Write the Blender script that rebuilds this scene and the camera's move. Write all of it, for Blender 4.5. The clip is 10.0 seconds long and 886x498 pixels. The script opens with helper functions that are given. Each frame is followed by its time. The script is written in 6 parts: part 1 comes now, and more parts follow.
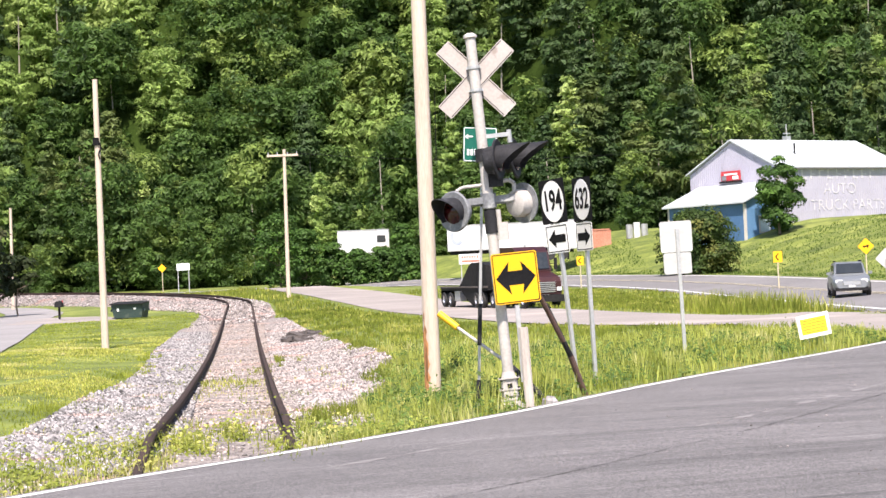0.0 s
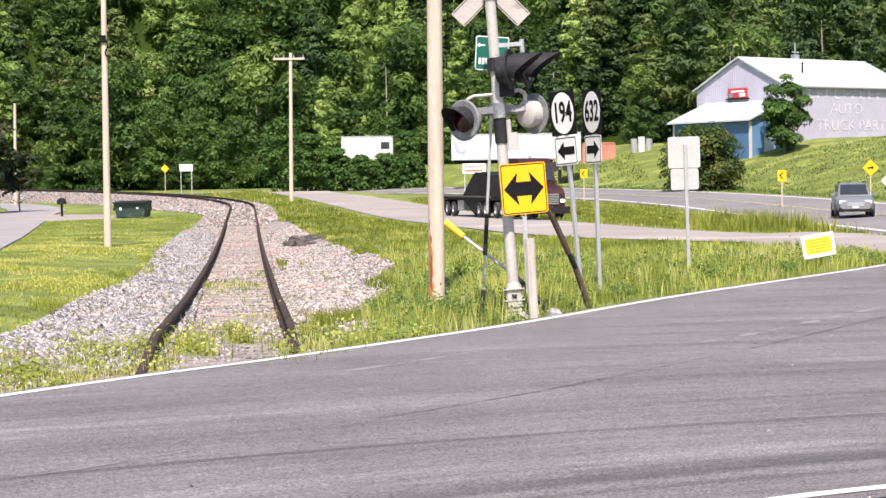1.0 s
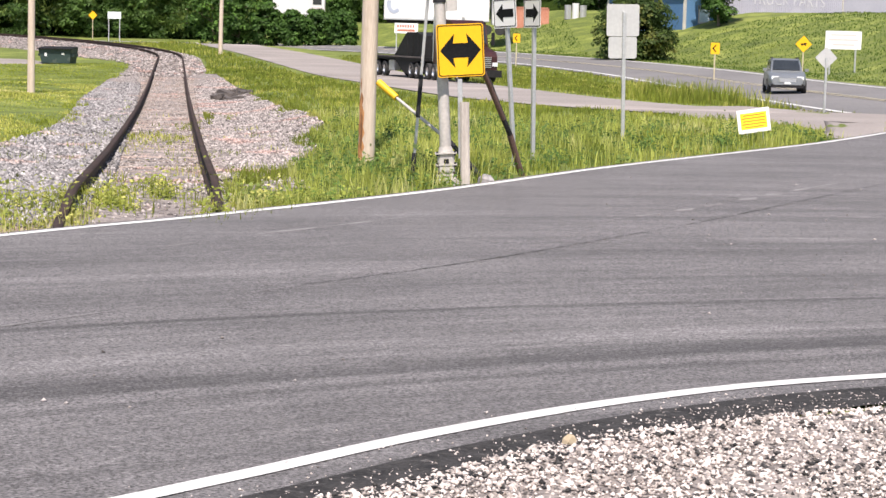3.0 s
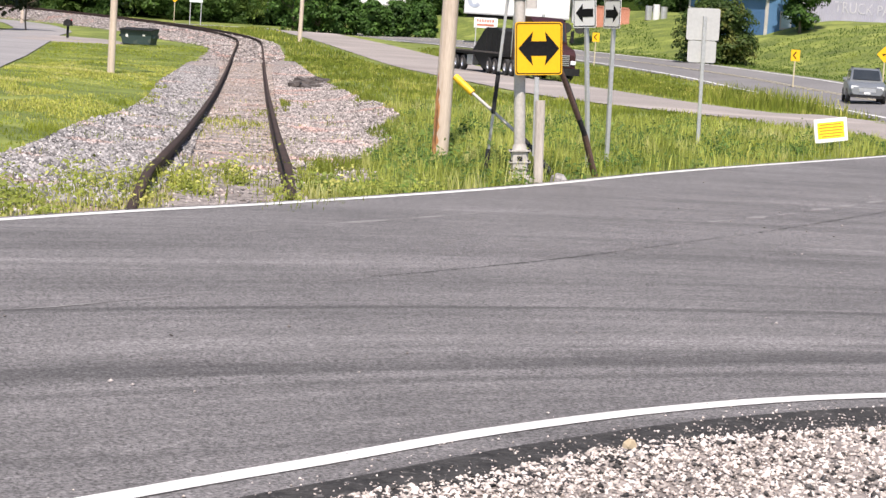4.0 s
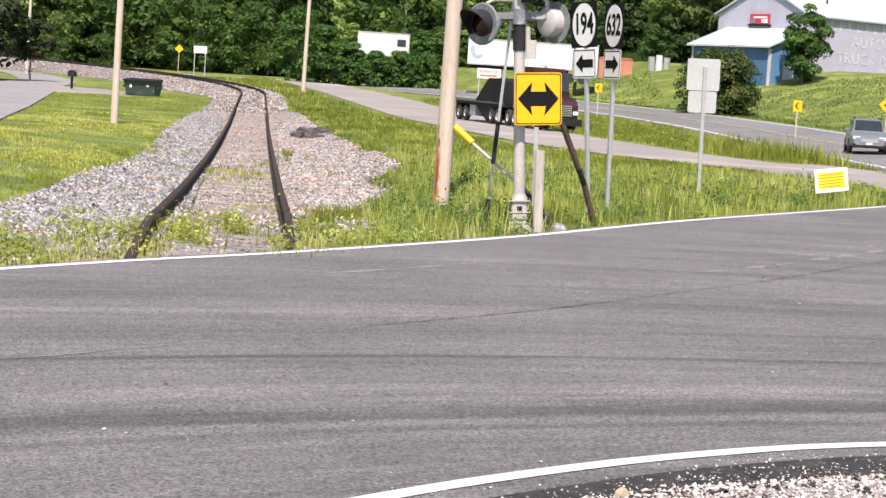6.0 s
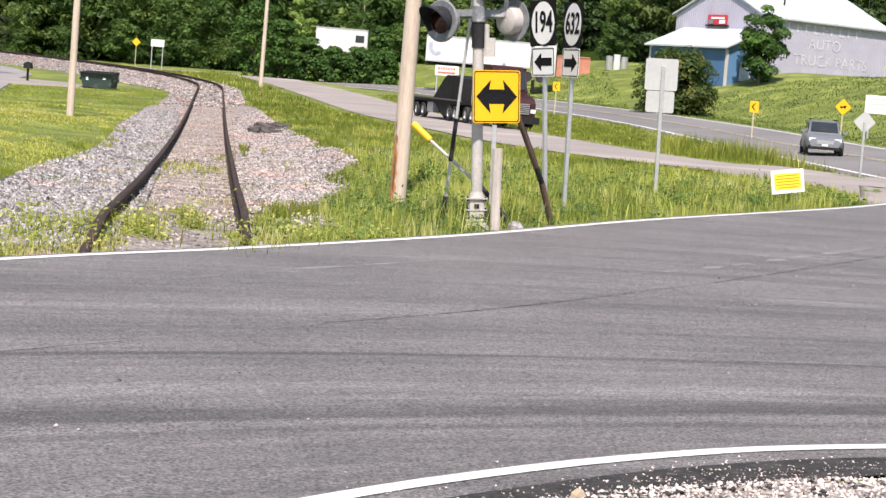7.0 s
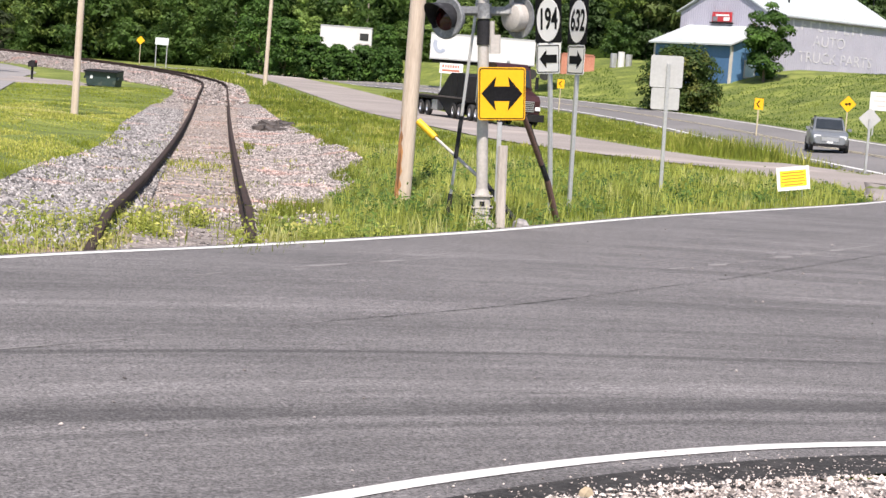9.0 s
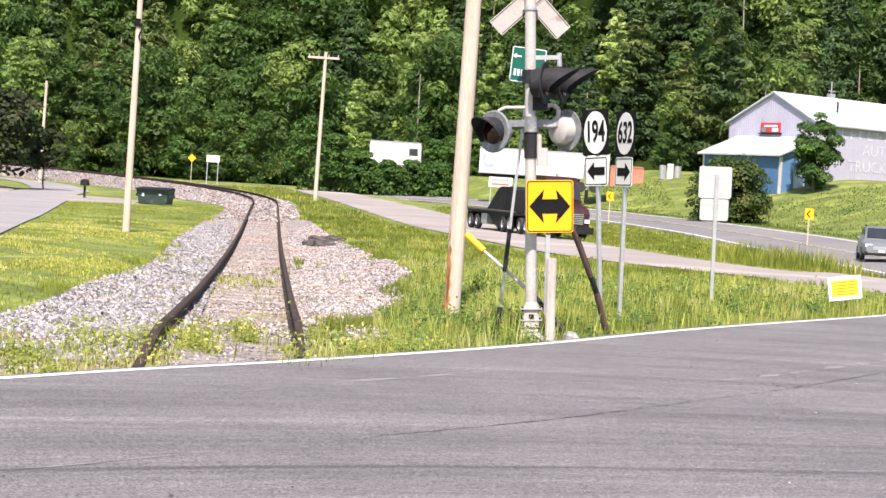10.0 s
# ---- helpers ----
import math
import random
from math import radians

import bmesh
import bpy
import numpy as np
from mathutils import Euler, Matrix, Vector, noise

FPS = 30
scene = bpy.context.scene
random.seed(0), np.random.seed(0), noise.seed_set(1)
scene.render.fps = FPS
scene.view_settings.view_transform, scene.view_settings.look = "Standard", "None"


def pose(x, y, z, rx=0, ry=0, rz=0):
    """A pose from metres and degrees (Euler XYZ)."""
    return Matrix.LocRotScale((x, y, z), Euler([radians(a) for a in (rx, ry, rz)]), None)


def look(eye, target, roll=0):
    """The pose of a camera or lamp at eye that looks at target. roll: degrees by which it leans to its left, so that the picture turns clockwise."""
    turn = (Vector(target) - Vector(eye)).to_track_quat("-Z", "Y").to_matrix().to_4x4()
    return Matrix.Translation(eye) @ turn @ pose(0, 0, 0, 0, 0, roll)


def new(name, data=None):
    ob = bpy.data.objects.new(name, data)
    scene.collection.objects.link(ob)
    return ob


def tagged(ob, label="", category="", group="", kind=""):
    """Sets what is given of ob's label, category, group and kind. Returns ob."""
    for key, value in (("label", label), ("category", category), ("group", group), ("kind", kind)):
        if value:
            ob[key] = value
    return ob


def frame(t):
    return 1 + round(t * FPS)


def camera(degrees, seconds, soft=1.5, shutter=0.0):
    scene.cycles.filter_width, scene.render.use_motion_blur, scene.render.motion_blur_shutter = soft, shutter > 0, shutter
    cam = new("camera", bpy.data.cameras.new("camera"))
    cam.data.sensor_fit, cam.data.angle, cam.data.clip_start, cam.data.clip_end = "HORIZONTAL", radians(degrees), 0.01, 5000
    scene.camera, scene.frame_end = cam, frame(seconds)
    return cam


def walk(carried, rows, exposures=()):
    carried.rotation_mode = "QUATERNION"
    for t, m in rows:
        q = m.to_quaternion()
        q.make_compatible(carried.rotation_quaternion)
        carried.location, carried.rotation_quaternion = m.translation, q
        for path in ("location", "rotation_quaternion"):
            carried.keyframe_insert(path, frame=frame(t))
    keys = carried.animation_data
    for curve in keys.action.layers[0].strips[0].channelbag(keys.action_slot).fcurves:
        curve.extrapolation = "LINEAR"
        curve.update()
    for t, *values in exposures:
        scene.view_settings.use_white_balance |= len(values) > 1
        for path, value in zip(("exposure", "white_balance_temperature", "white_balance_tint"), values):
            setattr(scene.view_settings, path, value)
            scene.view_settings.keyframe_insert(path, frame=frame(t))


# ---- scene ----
cam = camera(25.703, 10.0)
PATH = [
    (0.0, pose(0.069, -0.482, 1.579, 90.897, 2.563, -0.106)),
    (0.5, pose(0.068, -0.442, 1.581, 89.824, 1.604, 0.814)),
    (1.0, pose(0.001, -0.412, 1.580, 88.205, 0.825, -0.042)),
    (1.5, pose(-0.009, -0.405, 1.579, 86.694, 0.462, -1.239)),
    (2.0, pose(-0.008, 0.182, 1.580, 85.378, 0.078, -2.186)),
    (2.2, pose(-0.011, 0.187, 1.579, 84.997, -0.153, -2.458)),
    (3.3, pose(-0.044, 0.177, 1.573, 84.030, -2.251, -1.462)),
    (3.5, pose(-0.026, 0.122, 1.577, 84.020, -2.743, -0.971)),
    (4.0, pose(-0.036, 0.151, 1.592, 83.843, -3.777, 0.242)),
    (4.5, pose(-0.019, 0.150, 1.587, 83.949, -4.195, 1.024)),
    (5.0, pose(-0.009, 0.125, 1.594, 84.225, -4.087, 1.264)),
    (5.5, pose(0.006, 0.144, 1.589, 84.783, -3.780, 0.995)),
    (6.0, pose(0.011, 0.125, 1.591, 85.318, -3.779, 0.352)),
    (7.5, pose(-0.006, 0.232, 1.592, 85.203, -4.649, -1.106)),
    (8.0, pose(-0.015, 0.264, 1.583, 84.519, -4.700, -0.963)),
    (8.5, pose(-0.010, 0.235, 1.580, 84.383, -4.637, -0.762)),
    (9.0, pose(-0.005, 0.233, 1.583, 85.241, -4.381, -0.770)),
    (9.5, pose(-0.002, 0.260, 1.585, 86.886, -4.052, -0.761)),
    (10.0, pose(0.017, 0.270, 1.580, 88.491, -3.717, 0.699)),
]
walk(cam, PATH, [(0.0, 1.05, 6600, 18), (1.0, 0.9, 6600, 18), (2.1, 0.68, 6600, 16), (4.5, 0.62, 6600, 16), (6.1, 0.7, 6600, 16), (8.5, 0.62, 6600, 16), (9.3, 0.65, 6600, 16), (10.0, 1.0, 6600, 18)])

# ---- light ----
SUN_DIR = Vector((0.03, 0.56, -0.83)).normalized()
world = bpy.data.worlds.new("sky")
scene.world = world
world.use_nodes = True
wn = world.node_tree
sky = wn.nodes.new("ShaderNodeTexSky")
sky.sky_type, sky.sun_disc = "NISHITA", False
sky.sun_elevation = math.asin(-SUN_DIR.z)
sky.sun_rotation = math.atan2(-SUN_DIR.x, -SUN_DIR.y)
wn.links.new(sky.outputs[0], wn.nodes["Background"].inputs[0])
wn.nodes["Background"].inputs[1].default_value = 0.1
sun = new("sun", bpy.data.lights.new("sun", "SUN"))
sun.data.energy, sun.data.angle, sun.data.color = 4.6, radians(0.5), (1.0, 0.94, 0.84)
sun.matrix_world = look((0, 0, 60), Vector((0, 0, 60)) + SUN_DIR)


# ---- materials ----
def surface(name, a, b, rough=0.8, scale=3.0, fine=40.0, bump=0.25, metal=0.0, wear=None, wear_scale=1.5, wear_at=0.6, island=0.0, obj=0.0, stretch=(1, 1, 1), gloss=0.5):
    """A node material: two colours mixed by broad and fine noise, a third in patches of wear, relief, and chance by piece."""
    m = bpy.data.materials.new(name)
    m.use_nodes = True
    n, l = m.node_tree.nodes, m.node_tree.links
    bs = n["Principled BSDF"]
    tc, mp = n.new("ShaderNodeTexCoord"), n.new("ShaderNodeMapping")
    mp.inputs["Scale"].default_value = stretch
    l.new(tc.outputs["Object"], mp.inputs[0])

    def noise_node(sc, detail):
        t = n.new("ShaderNodeTexNoise")
        t.inputs["Scale"].default_value, t.inputs["Detail"].default_value = sc, detail
        l.new(mp.outputs[0], t.inputs["Vector"])
        return t.outputs["Fac"]

    def mix(fac, x, y):
        k = n.new("ShaderNodeMix")
        k.data_type = "RGBA"
        l.new(fac, k.inputs[0])
        for i, v in ((6, x), (7, y)):
            if isinstance(v, tuple):
                k.inputs[i].default_value = (*v, 1)
            else:
                l.new(v, k.inputs[i])
        return k.outputs[2]

    def ramp(fac, lo, hi):
        r = n.new("ShaderNodeMapRange")
        r.inputs[1].default_value, r.inputs[2].default_value = lo, hi
        l.new(fac, r.inputs[0])
        return r.outputs[0]

    broad, small = noise_node(scale, 4), noise_node(fine, 3)
    add = n.new("ShaderNodeMath")
    add.operation = "MULTIPLY_ADD"
    add.inputs[1].default_value = 0.5
    l.new(small, add.inputs[0])
    half = n.new("ShaderNodeMath")
    half.operation = "MULTIPLY"
    half.inputs[1].default_value = 0.5
    l.new(broad, half.inputs[0])
    l.new(half.outputs[0], add.inputs[2])
    fac = add.outputs[0]
    col = mix(ramp(fac, 0.36, 0.64), a, b)
    if wear:
        col = mix(ramp(noise_node(wear_scale, 6), wear_at, wear_at + 0.08), col, wear)
    for amount, source in ((island, "geo"), (obj, "obj")):
        if amount:
            src = n.new("ShaderNodeNewGeometry").outputs["Random Per Island"] if source == "geo" else n.new("ShaderNodeObjectInfo").outputs["Random"]
            hs = n.new("ShaderNodeHueSaturation")
            r = n.new("ShaderNodeMapRange")
            r.inputs[3].default_value, r.inputs[4].default_value = 1 - amount, 1 + amount
            l.new(src, r.inputs[0])
            l.new(r.outputs[0], hs.inputs["Value"])
            l.new(col, hs.inputs["Color"])
            col = hs.outputs[0]
    l.new(col, bs.inputs["Base Color"])
    bs.inputs["Roughness"].default_value, bs.inputs["Metallic"].default_value, bs.inputs["Specular IOR Level"].default_value = rough, metal, gloss
    if bump:
        bp = n.new("ShaderNodeBump")
        bp.inputs["Strength"].default_value, bp.inputs["Distance"].default_value = bump, 0.02
        l.new(fac, bp.inputs["Height"])
        l.new(bp.outputs[0], bs.inputs["Normal"])
    return m


def road_surface():
    """Worn asphalt: aggregate speckle, streaks along the traffic's course, dark tyre bands and pale scuffs."""
    m = bpy.data.materials.new("asphalt")
    m.use_nodes = True
    n, l = m.node_tree.nodes, m.node_tree.links
    tc = n.new("ShaderNodeTexCoord")

    def tex(scale, stretch, turn, detail, rough=0.6):
        r, mp, t = n.new("ShaderNodeMapping"), n.new("ShaderNodeMapping"), n.new("ShaderNodeTexNoise")
        r.inputs["Rotation"].default_value = (0, 0, radians(-turn))
        mp.inputs["Scale"].default_value = stretch
        t.inputs["Scale"].default_value, t.inputs["Detail"].default_value, t.inputs["Roughness"].default_value = scale, detail, rough
        t.inputs["Distortion"].default_value = 0.15
        l.new(tc.outputs["Object"], r.inputs[0])
        l.new(r.outputs[0], mp.inputs[0])
        l.new(mp.outputs[0], t.inputs["Vector"])
        return t.outputs["Fac"]

    def band(fac, lo, hi, to0, to1):
        r = n.new("ShaderNodeMapRange")
        for i, x in enumerate((lo, hi, to0, to1)):
            r.inputs[i + 1].default_value = x
        l.new(fac, r.inputs[0])
        return r.outputs[0]

    def mul(a, b):
        k = n.new("ShaderNodeMath")
        k.operation = "MULTIPLY"
        l.new(a, k.inputs[0])
        l.new(b, k.inputs[1])
        return k.outputs[0]

    speck = tex(58, (1, 1, 1), 0, 5, 0.8)
    v = mul(band(speck, 0.36, 0.66, 0.15, 2.2), band(tex(0.5, (1, 1, 1), 0, 3), 0.3, 0.7, 0.88, 1.14))
    # marks that follow the bend: a place's distance from the bend's centre, and its way round it
    off, sep, far, turn, comb = n.new("ShaderNodeVectorMath"), n.new("ShaderNodeSeparateXYZ"), n.new("ShaderNodeVectorMath"), n.new("ShaderNodeMath"), n.new("ShaderNodeCombineXYZ")
    off.operation, far.operation, turn.operation = "SUBTRACT", "LENGTH", "ARCTAN2"
    off.inputs[1].default_value = (8.4, -6.5, 0)
    l.new(tc.outputs["Object"], off.inputs[0])
    l.new(off.outputs[0], sep.inputs[0])
    l.new(off.outputs[0], far.inputs[0])
    l.new(sep.outputs[1], turn.inputs[0])
    l.new(sep.outputs[0], turn.inputs[1])
    l.new(far.outputs["Value"], comb.inputs[0])
    l.new(turn.outputs[0], comb.inputs[1])

    def bend(across, along, detail, rough):
        mp, t = n.new("ShaderNodeMapping"), n.new("ShaderNodeTexNoise")
        mp.inputs["Scale"].default_value = (across, along, 1)
        t.inputs["Scale"].default_value, t.inputs["Detail"].default_value, t.inputs["Roughness"].default_value = 1.0, detail, rough
        l.new(comb.outputs[0], mp.inputs[0])
        l.new(mp.outputs[0], t.inputs["Vector"])
        return t.outputs["Fac"]

    v = mul(v, band(bend(1.15, 1.6, 5, 0.6), 0.36, 0.54, 0.8, 1.0))
    v = mul(v, band(bend(1.7, 3.5, 6, 0.65), 0.54, 0.7, 1.0, 1.45))

    def bend_band(radius, half, depth, tint):
        """A band of changed tone at one distance from the bend's centre, frayed by noise."""
        fray, d, a = n.new("ShaderNodeMath"), n.new("ShaderNodeMath"), n.new("ShaderNodeMath")
        fray.operation, d.operation, a.operation = "MULTIPLY_ADD", "SUBTRACT", "ABSOLUTE"
        l.new(bend(2.5, 5.0, 4, 0.6), fray.inputs[0])
        fray.inputs[1].default_value = tint
        l.new(far.outputs["Value"], fray.inputs[2])
        l.new(fray.outputs[0], d.inputs[0])
        d.inputs[1].default_value = radius + tint / 2
        l.new(d.outputs[0], a.inputs[0])
        return band(a.outputs[0], half * 0.3, half, depth, 1.0)

    # tyre-dark and pale worn bands; the broad last one just darkens the near road
    for radius, half, depth, fray_by in ((18.2, 0.27, 0.55, 0.8), (17.75, 0.1, 0.7, 0.3), (20.0, 0.1, 0.58, 0.25), (20.9, 0.5, 0.82, 0.9), (23.2, 0.9, 0.85, 1.2), (18.85, 0.22, 1.3, 0.6), (16.9, 0.9, 0.9, 0.9)):
        v = mul(v, bend_band(radius, half, depth, fray_by))
    v = mul(v, band(bend(9.0, 12.0, 6, 0.7), 0.3, 0.7, 0.8, 1.2))
    v = mul(v, band(tex(26, (1, 1, 1), 20, 3, 0.7), 0.36, 0.64, 0.82, 1.2))
    v = mul(v, band(tex(9.0, (0.6, 1.0, 1), 36, 6, 0.85), 0.3, 0.72, 0.8, 1.22))
    col = n.new("ShaderNodeMix")
    col.data_type = "RGBA"
    col.inputs[6].default_value, col.inputs[7].default_value = (0, 0, 0, 1), (0.31, 0.295, 0.297, 1)
    half = n.new("ShaderNodeMath")
    half.operation = "MULTIPLY"
    half.inputs[1].default_value = 0.4
    l.new(v, half.inputs[0])
    l.new(half.outputs[0], col.inputs[0])
    bs = n["Principled BSDF"]
    l.new(col.outputs[2], bs.inputs["Base Color"])
    bs.inputs["Roughness"].default_value = 0.85
    bp = n.new("ShaderNodeBump")
    bp.inputs["Strength"].default_value, bp.inputs["Distance"].default_value = 0.5, 0.006
    l.new(speck, bp.inputs["Height"])
    l.new(bp.outputs[0], bs.inputs["Normal"])
    return m


def leafy(name, a, b, c, patch=0.16, through_light=0.3):
    """Leaves: colour by clump and by place, thin enough to let light through."""
    m = surface(name, a, b, rough=0.6, gloss=0.25, scale=patch, fine=0.5, bump=0, wear=c, wear_scale=patch * 0.6, wear_at=0.55, island=0.35)
    n, l = m.node_tree.nodes, m.node_tree.links
    bs = n["Principled BSDF"]
    tr, mx = n.new("ShaderNodeBsdfTranslucent"), n.new("ShaderNodeMixShader")
    l.new(bs.inputs["Base Color"].links[0].from_socket, tr.inputs["Color"])
    mx.inputs[0].default_value = through_light
    l.new(bs.outputs[0], mx.inputs[1])
    l.new(tr.outputs[0], mx.inputs[2])
    l.new(mx.outputs[0], n["Material Output"].inputs[0])
    return m


ASPHALT = road_surface()
ASPHALT_EDGE = surface("dark_edge_asphalt", (0.006, 0.0055, 0.0055), (0.045, 0.042, 0.041), 0.95, 6, 45, 0.9, wear=(0.12, 0.113, 0.11), wear_scale=22, wear_at=0.62)
FOREST_FLOOR = surface("forest_floor", (0.014, 0.026, 0.006), (0.034, 0.055, 0.012), 1.0, 0.3, 3, 0.5, gloss=0.0)
CRACK_DARK = surface("crack_fill", (0.02, 0.02, 0.02), (0.045, 0.043, 0.042), 0.95, 3, 40, 0.2)
ASPHALT_OLD = surface("weathered_asphalt", (0.22, 0.195, 0.18), (0.32, 0.285, 0.265), 0.9, 0.2, 12, 0.2, wear=(0.38, 0.33, 0.3), wear_scale=0.1)
ASPHALT_HWY = surface("highway_asphalt", (0.135, 0.13, 0.13), (0.21, 0.2, 0.198), 0.85, 0.1, 6, 0.2)
PAINT_LINE = surface("road_paint", (0.52, 0.515, 0.5), (0.7, 0.695, 0.685), 0.7, 3, 50, 0.2, wear=(0.35, 0.34, 0.33), wear_scale=14, wear_at=0.66)
PAINT_CENTRE = surface("faded_centre_paint", (0.42, 0.37, 0.24), (0.52, 0.47, 0.36), 0.7, 3, 50, 0.2, wear=(0.3, 0.28, 0.24), wear_scale=4, wear_at=0.6)
PALE_DUST = surface("pale_road_scuff", (0.14, 0.134, 0.134), (0.27, 0.258, 0.256), 0.9, 4, 45, 0.3)
GRASS_GROUND = surface("grass_ground", (0.06, 0.085, 0.014), (0.18, 0.22, 0.035), 0.95, 0.45, 6, 0.8, wear=(0.21, 0.24, 0.05), wear_scale=0.3, wear_at=0.55)
GRAVEL = surface("gravel_bed", (0.08, 0.07, 0.066), (0.36, 0.315, 0.29), 0.95, 5, 26, 0.9, wear=(0.25, 0.19, 0.165), wear_scale=0.5, wear_at=0.58)
STONES = surface("crushed_stone", (0.17, 0.15, 0.143), (0.41, 0.367, 0.345), 0.9, 3, 18, 0.2, wear=(0.37, 0.255, 0.225), wear_scale=0.5, wear_at=0.57, island=0.7)
RAIL_RUST = surface("rusty_rail", (0.03, 0.019, 0.016), (0.075, 0.045, 0.036), 0.75, 2, 30, 0.3, metal=0.3)
TIE = surface("weathered_tie", (0.24, 0.19, 0.16), (0.4, 0.33, 0.29), 0.95, 2, 25, 0.5, obj=0.25)
POLE_WOOD = surface("bleached_pole_wood", (0.42, 0.33, 0.26), (0.62, 0.53, 0.44), 0.9, 1.2, 14, 0.4, stretch=(8, 8, 0.5))
LEAF_FOREST = leafy("forest_leaf", (0.034, 0.075, 0.018), (0.105, 0.185, 0.04), (0.21, 0.29, 0.07), 0.14, 0.4)
LEAF_PALE_SUNLIT = leafy("pale_sunlit_forest_leaf", (0.17, 0.26, 0.065), (0.32, 0.44, 0.12), (0.43, 0.53, 0.18), 0.09, 0.45)
LEAF_FIR = leafy("fir_needles", (0.034, 0.07, 0.024), (0.075, 0.125, 0.038), (0.12, 0.16, 0.045), 0.09, 0.3)
LEAF_TREE = leafy("tree_leaf", (0.03, 0.075, 0.014), (0.075, 0.15, 0.026), (0.1, 0.2, 0.035), 0.8)
LEAF_DARK = leafy("dark_leaf", (0.02, 0.032, 0.012), (0.045, 0.062, 0.022), (0.07, 0.075, 0.03), 0.8)
BARK = surface("bark", (0.1, 0.075, 0.055), (0.2, 0.16, 0.12), 0.95, 2, 18, 0.8, stretch=(3, 3, 0.7))
GALV = surface("galvanized_steel", (0.42, 0.43, 0.43), (0.56, 0.56, 0.56), 0.45, 3, 30, 0.1, metal=0.55)
ALU_BACK = surface("bare_aluminium_sign", (0.46, 0.46, 0.455), (0.54, 0.54, 0.53), 0.5, 2, 20, 0.05, metal=0.25)
SILVER_PAINT = surface("weathered_silver_paint", (0.4, 0.375, 0.35), (0.54, 0.51, 0.475), 0.6, 3, 30, 0.2, metal=0.1, wear=(0.3, 0.26, 0.22), wear_scale=5, wear_at=0.64)
WHITE_PAINT = surface("white_paint", (0.5, 0.465, 0.43), (0.6, 0.565, 0.525), 0.55, 2, 30, 0.1, wear=(0.5, 0.45, 0.42), wear_scale=4, wear_at=0.68)
BLACK_PAINT = surface("black_paint", (0.006, 0.006, 0.007), (0.014, 0.014, 0.015), 0.75, 3, 30, 0.1, gloss=0.12)
SIGN_YELLOW = surface("sign_yellow", (0.82, 0.42, 0.004), (0.88, 0.47, 0.006), 0.45, 2, 20, 0.03)
SIGN_WHITE = surface("sign_white", (0.8, 0.79, 0.78), (0.86, 0.85, 0.84), 0.45, 2, 20, 0.03)
BARN_WALL = surface("pale_metal_siding", (0.38, 0.37, 0.45), (0.44, 0.43, 0.51), 0.6, 0.5, 5, 0.05, wear=(0.46, 0.45, 0.52), wear_scale=0.3)
BARN_ROOF = surface("white_metal_roof", (0.43, 0.47, 0.48), (0.5, 0.54, 0.55), 0.5, 0.4, 5, 0.05)
BARN_BLUE_SHADED = surface("shaded_blue_siding", (0.05, 0.125, 0.25), (0.07, 0.155, 0.3), 0.6, 0.6, 6, 0.05)

SCAR = surface("split_wood", (0.34, 0.13, 0.04), (0.56, 0.3, 0.13), 0.9, 3, 25, 0.5, wear=(0.16, 0.07, 0.03), wear_scale=2.0, wear_at=0.56, stretch=(9, 9, 1.2))
CONCRETE = surface("concrete", (0.3, 0.28, 0.26), (0.42, 0.4, 0.37), 0.9, 4, 40, 0.3)
WOOD_GREY = surface("grey_timber", (0.34, 0.3, 0.27), (0.52, 0.47, 0.42), 0.9, 2, 25, 0.4, stretch=(6, 6, 0.6))
SIGNAL_GREY = surface("oxidised_signal_grey", (0.13, 0.135, 0.145), (0.24, 0.25, 0.26), 0.55, 5, 40, 0.15, wear=(0.4, 0.4, 0.39), wear_scale=5, wear_at=0.62)
SIGNAL_BLACK = surface("faded_signal_black", (0.014, 0.014, 0.016), (0.034, 0.034, 0.038), 0.6, 4, 40, 0.15, wear=(0.08, 0.08, 0.088), wear_scale=6, wear_at=0.62, gloss=0.2)
LENS_RED = surface("dark_red_lens", (0.025, 0.003, 0.004), (0.04, 0.004, 0.005), 0.15, 8, 60, 0.1)
YELLOW_PLASTIC = surface("yellow_plastic", (0.72, 0.42, 0.01), (0.8, 0.5, 0.02), 0.5, 4, 30, 0.05)
BROWN_STEEL = surface("rusted_steel", (0.09, 0.05, 0.04), (0.17, 0.1, 0.08), 0.8, 4, 40, 0.3)
SIGN_GREEN = surface("sign_green", (0.0, 0.1, 0.07), (0.004, 0.125, 0.085), 0.45, 2, 20, 0.02)
SIGN_GREENISH = surface("pale_sign", (0.6, 0.68, 0.66), (0.68, 0.74, 0.72), 0.5, 2, 20, 0.02)
SIGN_POST = surface("pale_post", (0.42, 0.36, 0.24), (0.55, 0.48, 0.34), 0.8, 3, 20, 0.1)
YARD_YELLOW = surface("yard_yellow", (0.82, 0.72, 0.02), (0.86, 0.76, 0.03), 0.6, 3, 20, 0.02)
YARD_INK = surface("orange_ink", (0.5, 0.2, 0.02), (0.55, 0.25, 0.03), 0.6, 3, 20, 0.02)
PALE_INK = surface("pale_ink", (0.55, 0.5, 0.5), (0.6, 0.55, 0.55), 0.6, 3, 20, 0.02)
RED_INK = surface("red_paint", (0.45, 0.03, 0.04), (0.55, 0.05, 0.06), 0.5, 3, 20, 0.02)
GLASS_DARK = surface("dark_window", (0.02, 0.025, 0.03), (0.035, 0.04, 0.045), 0.12, 2, 10, 0.0)
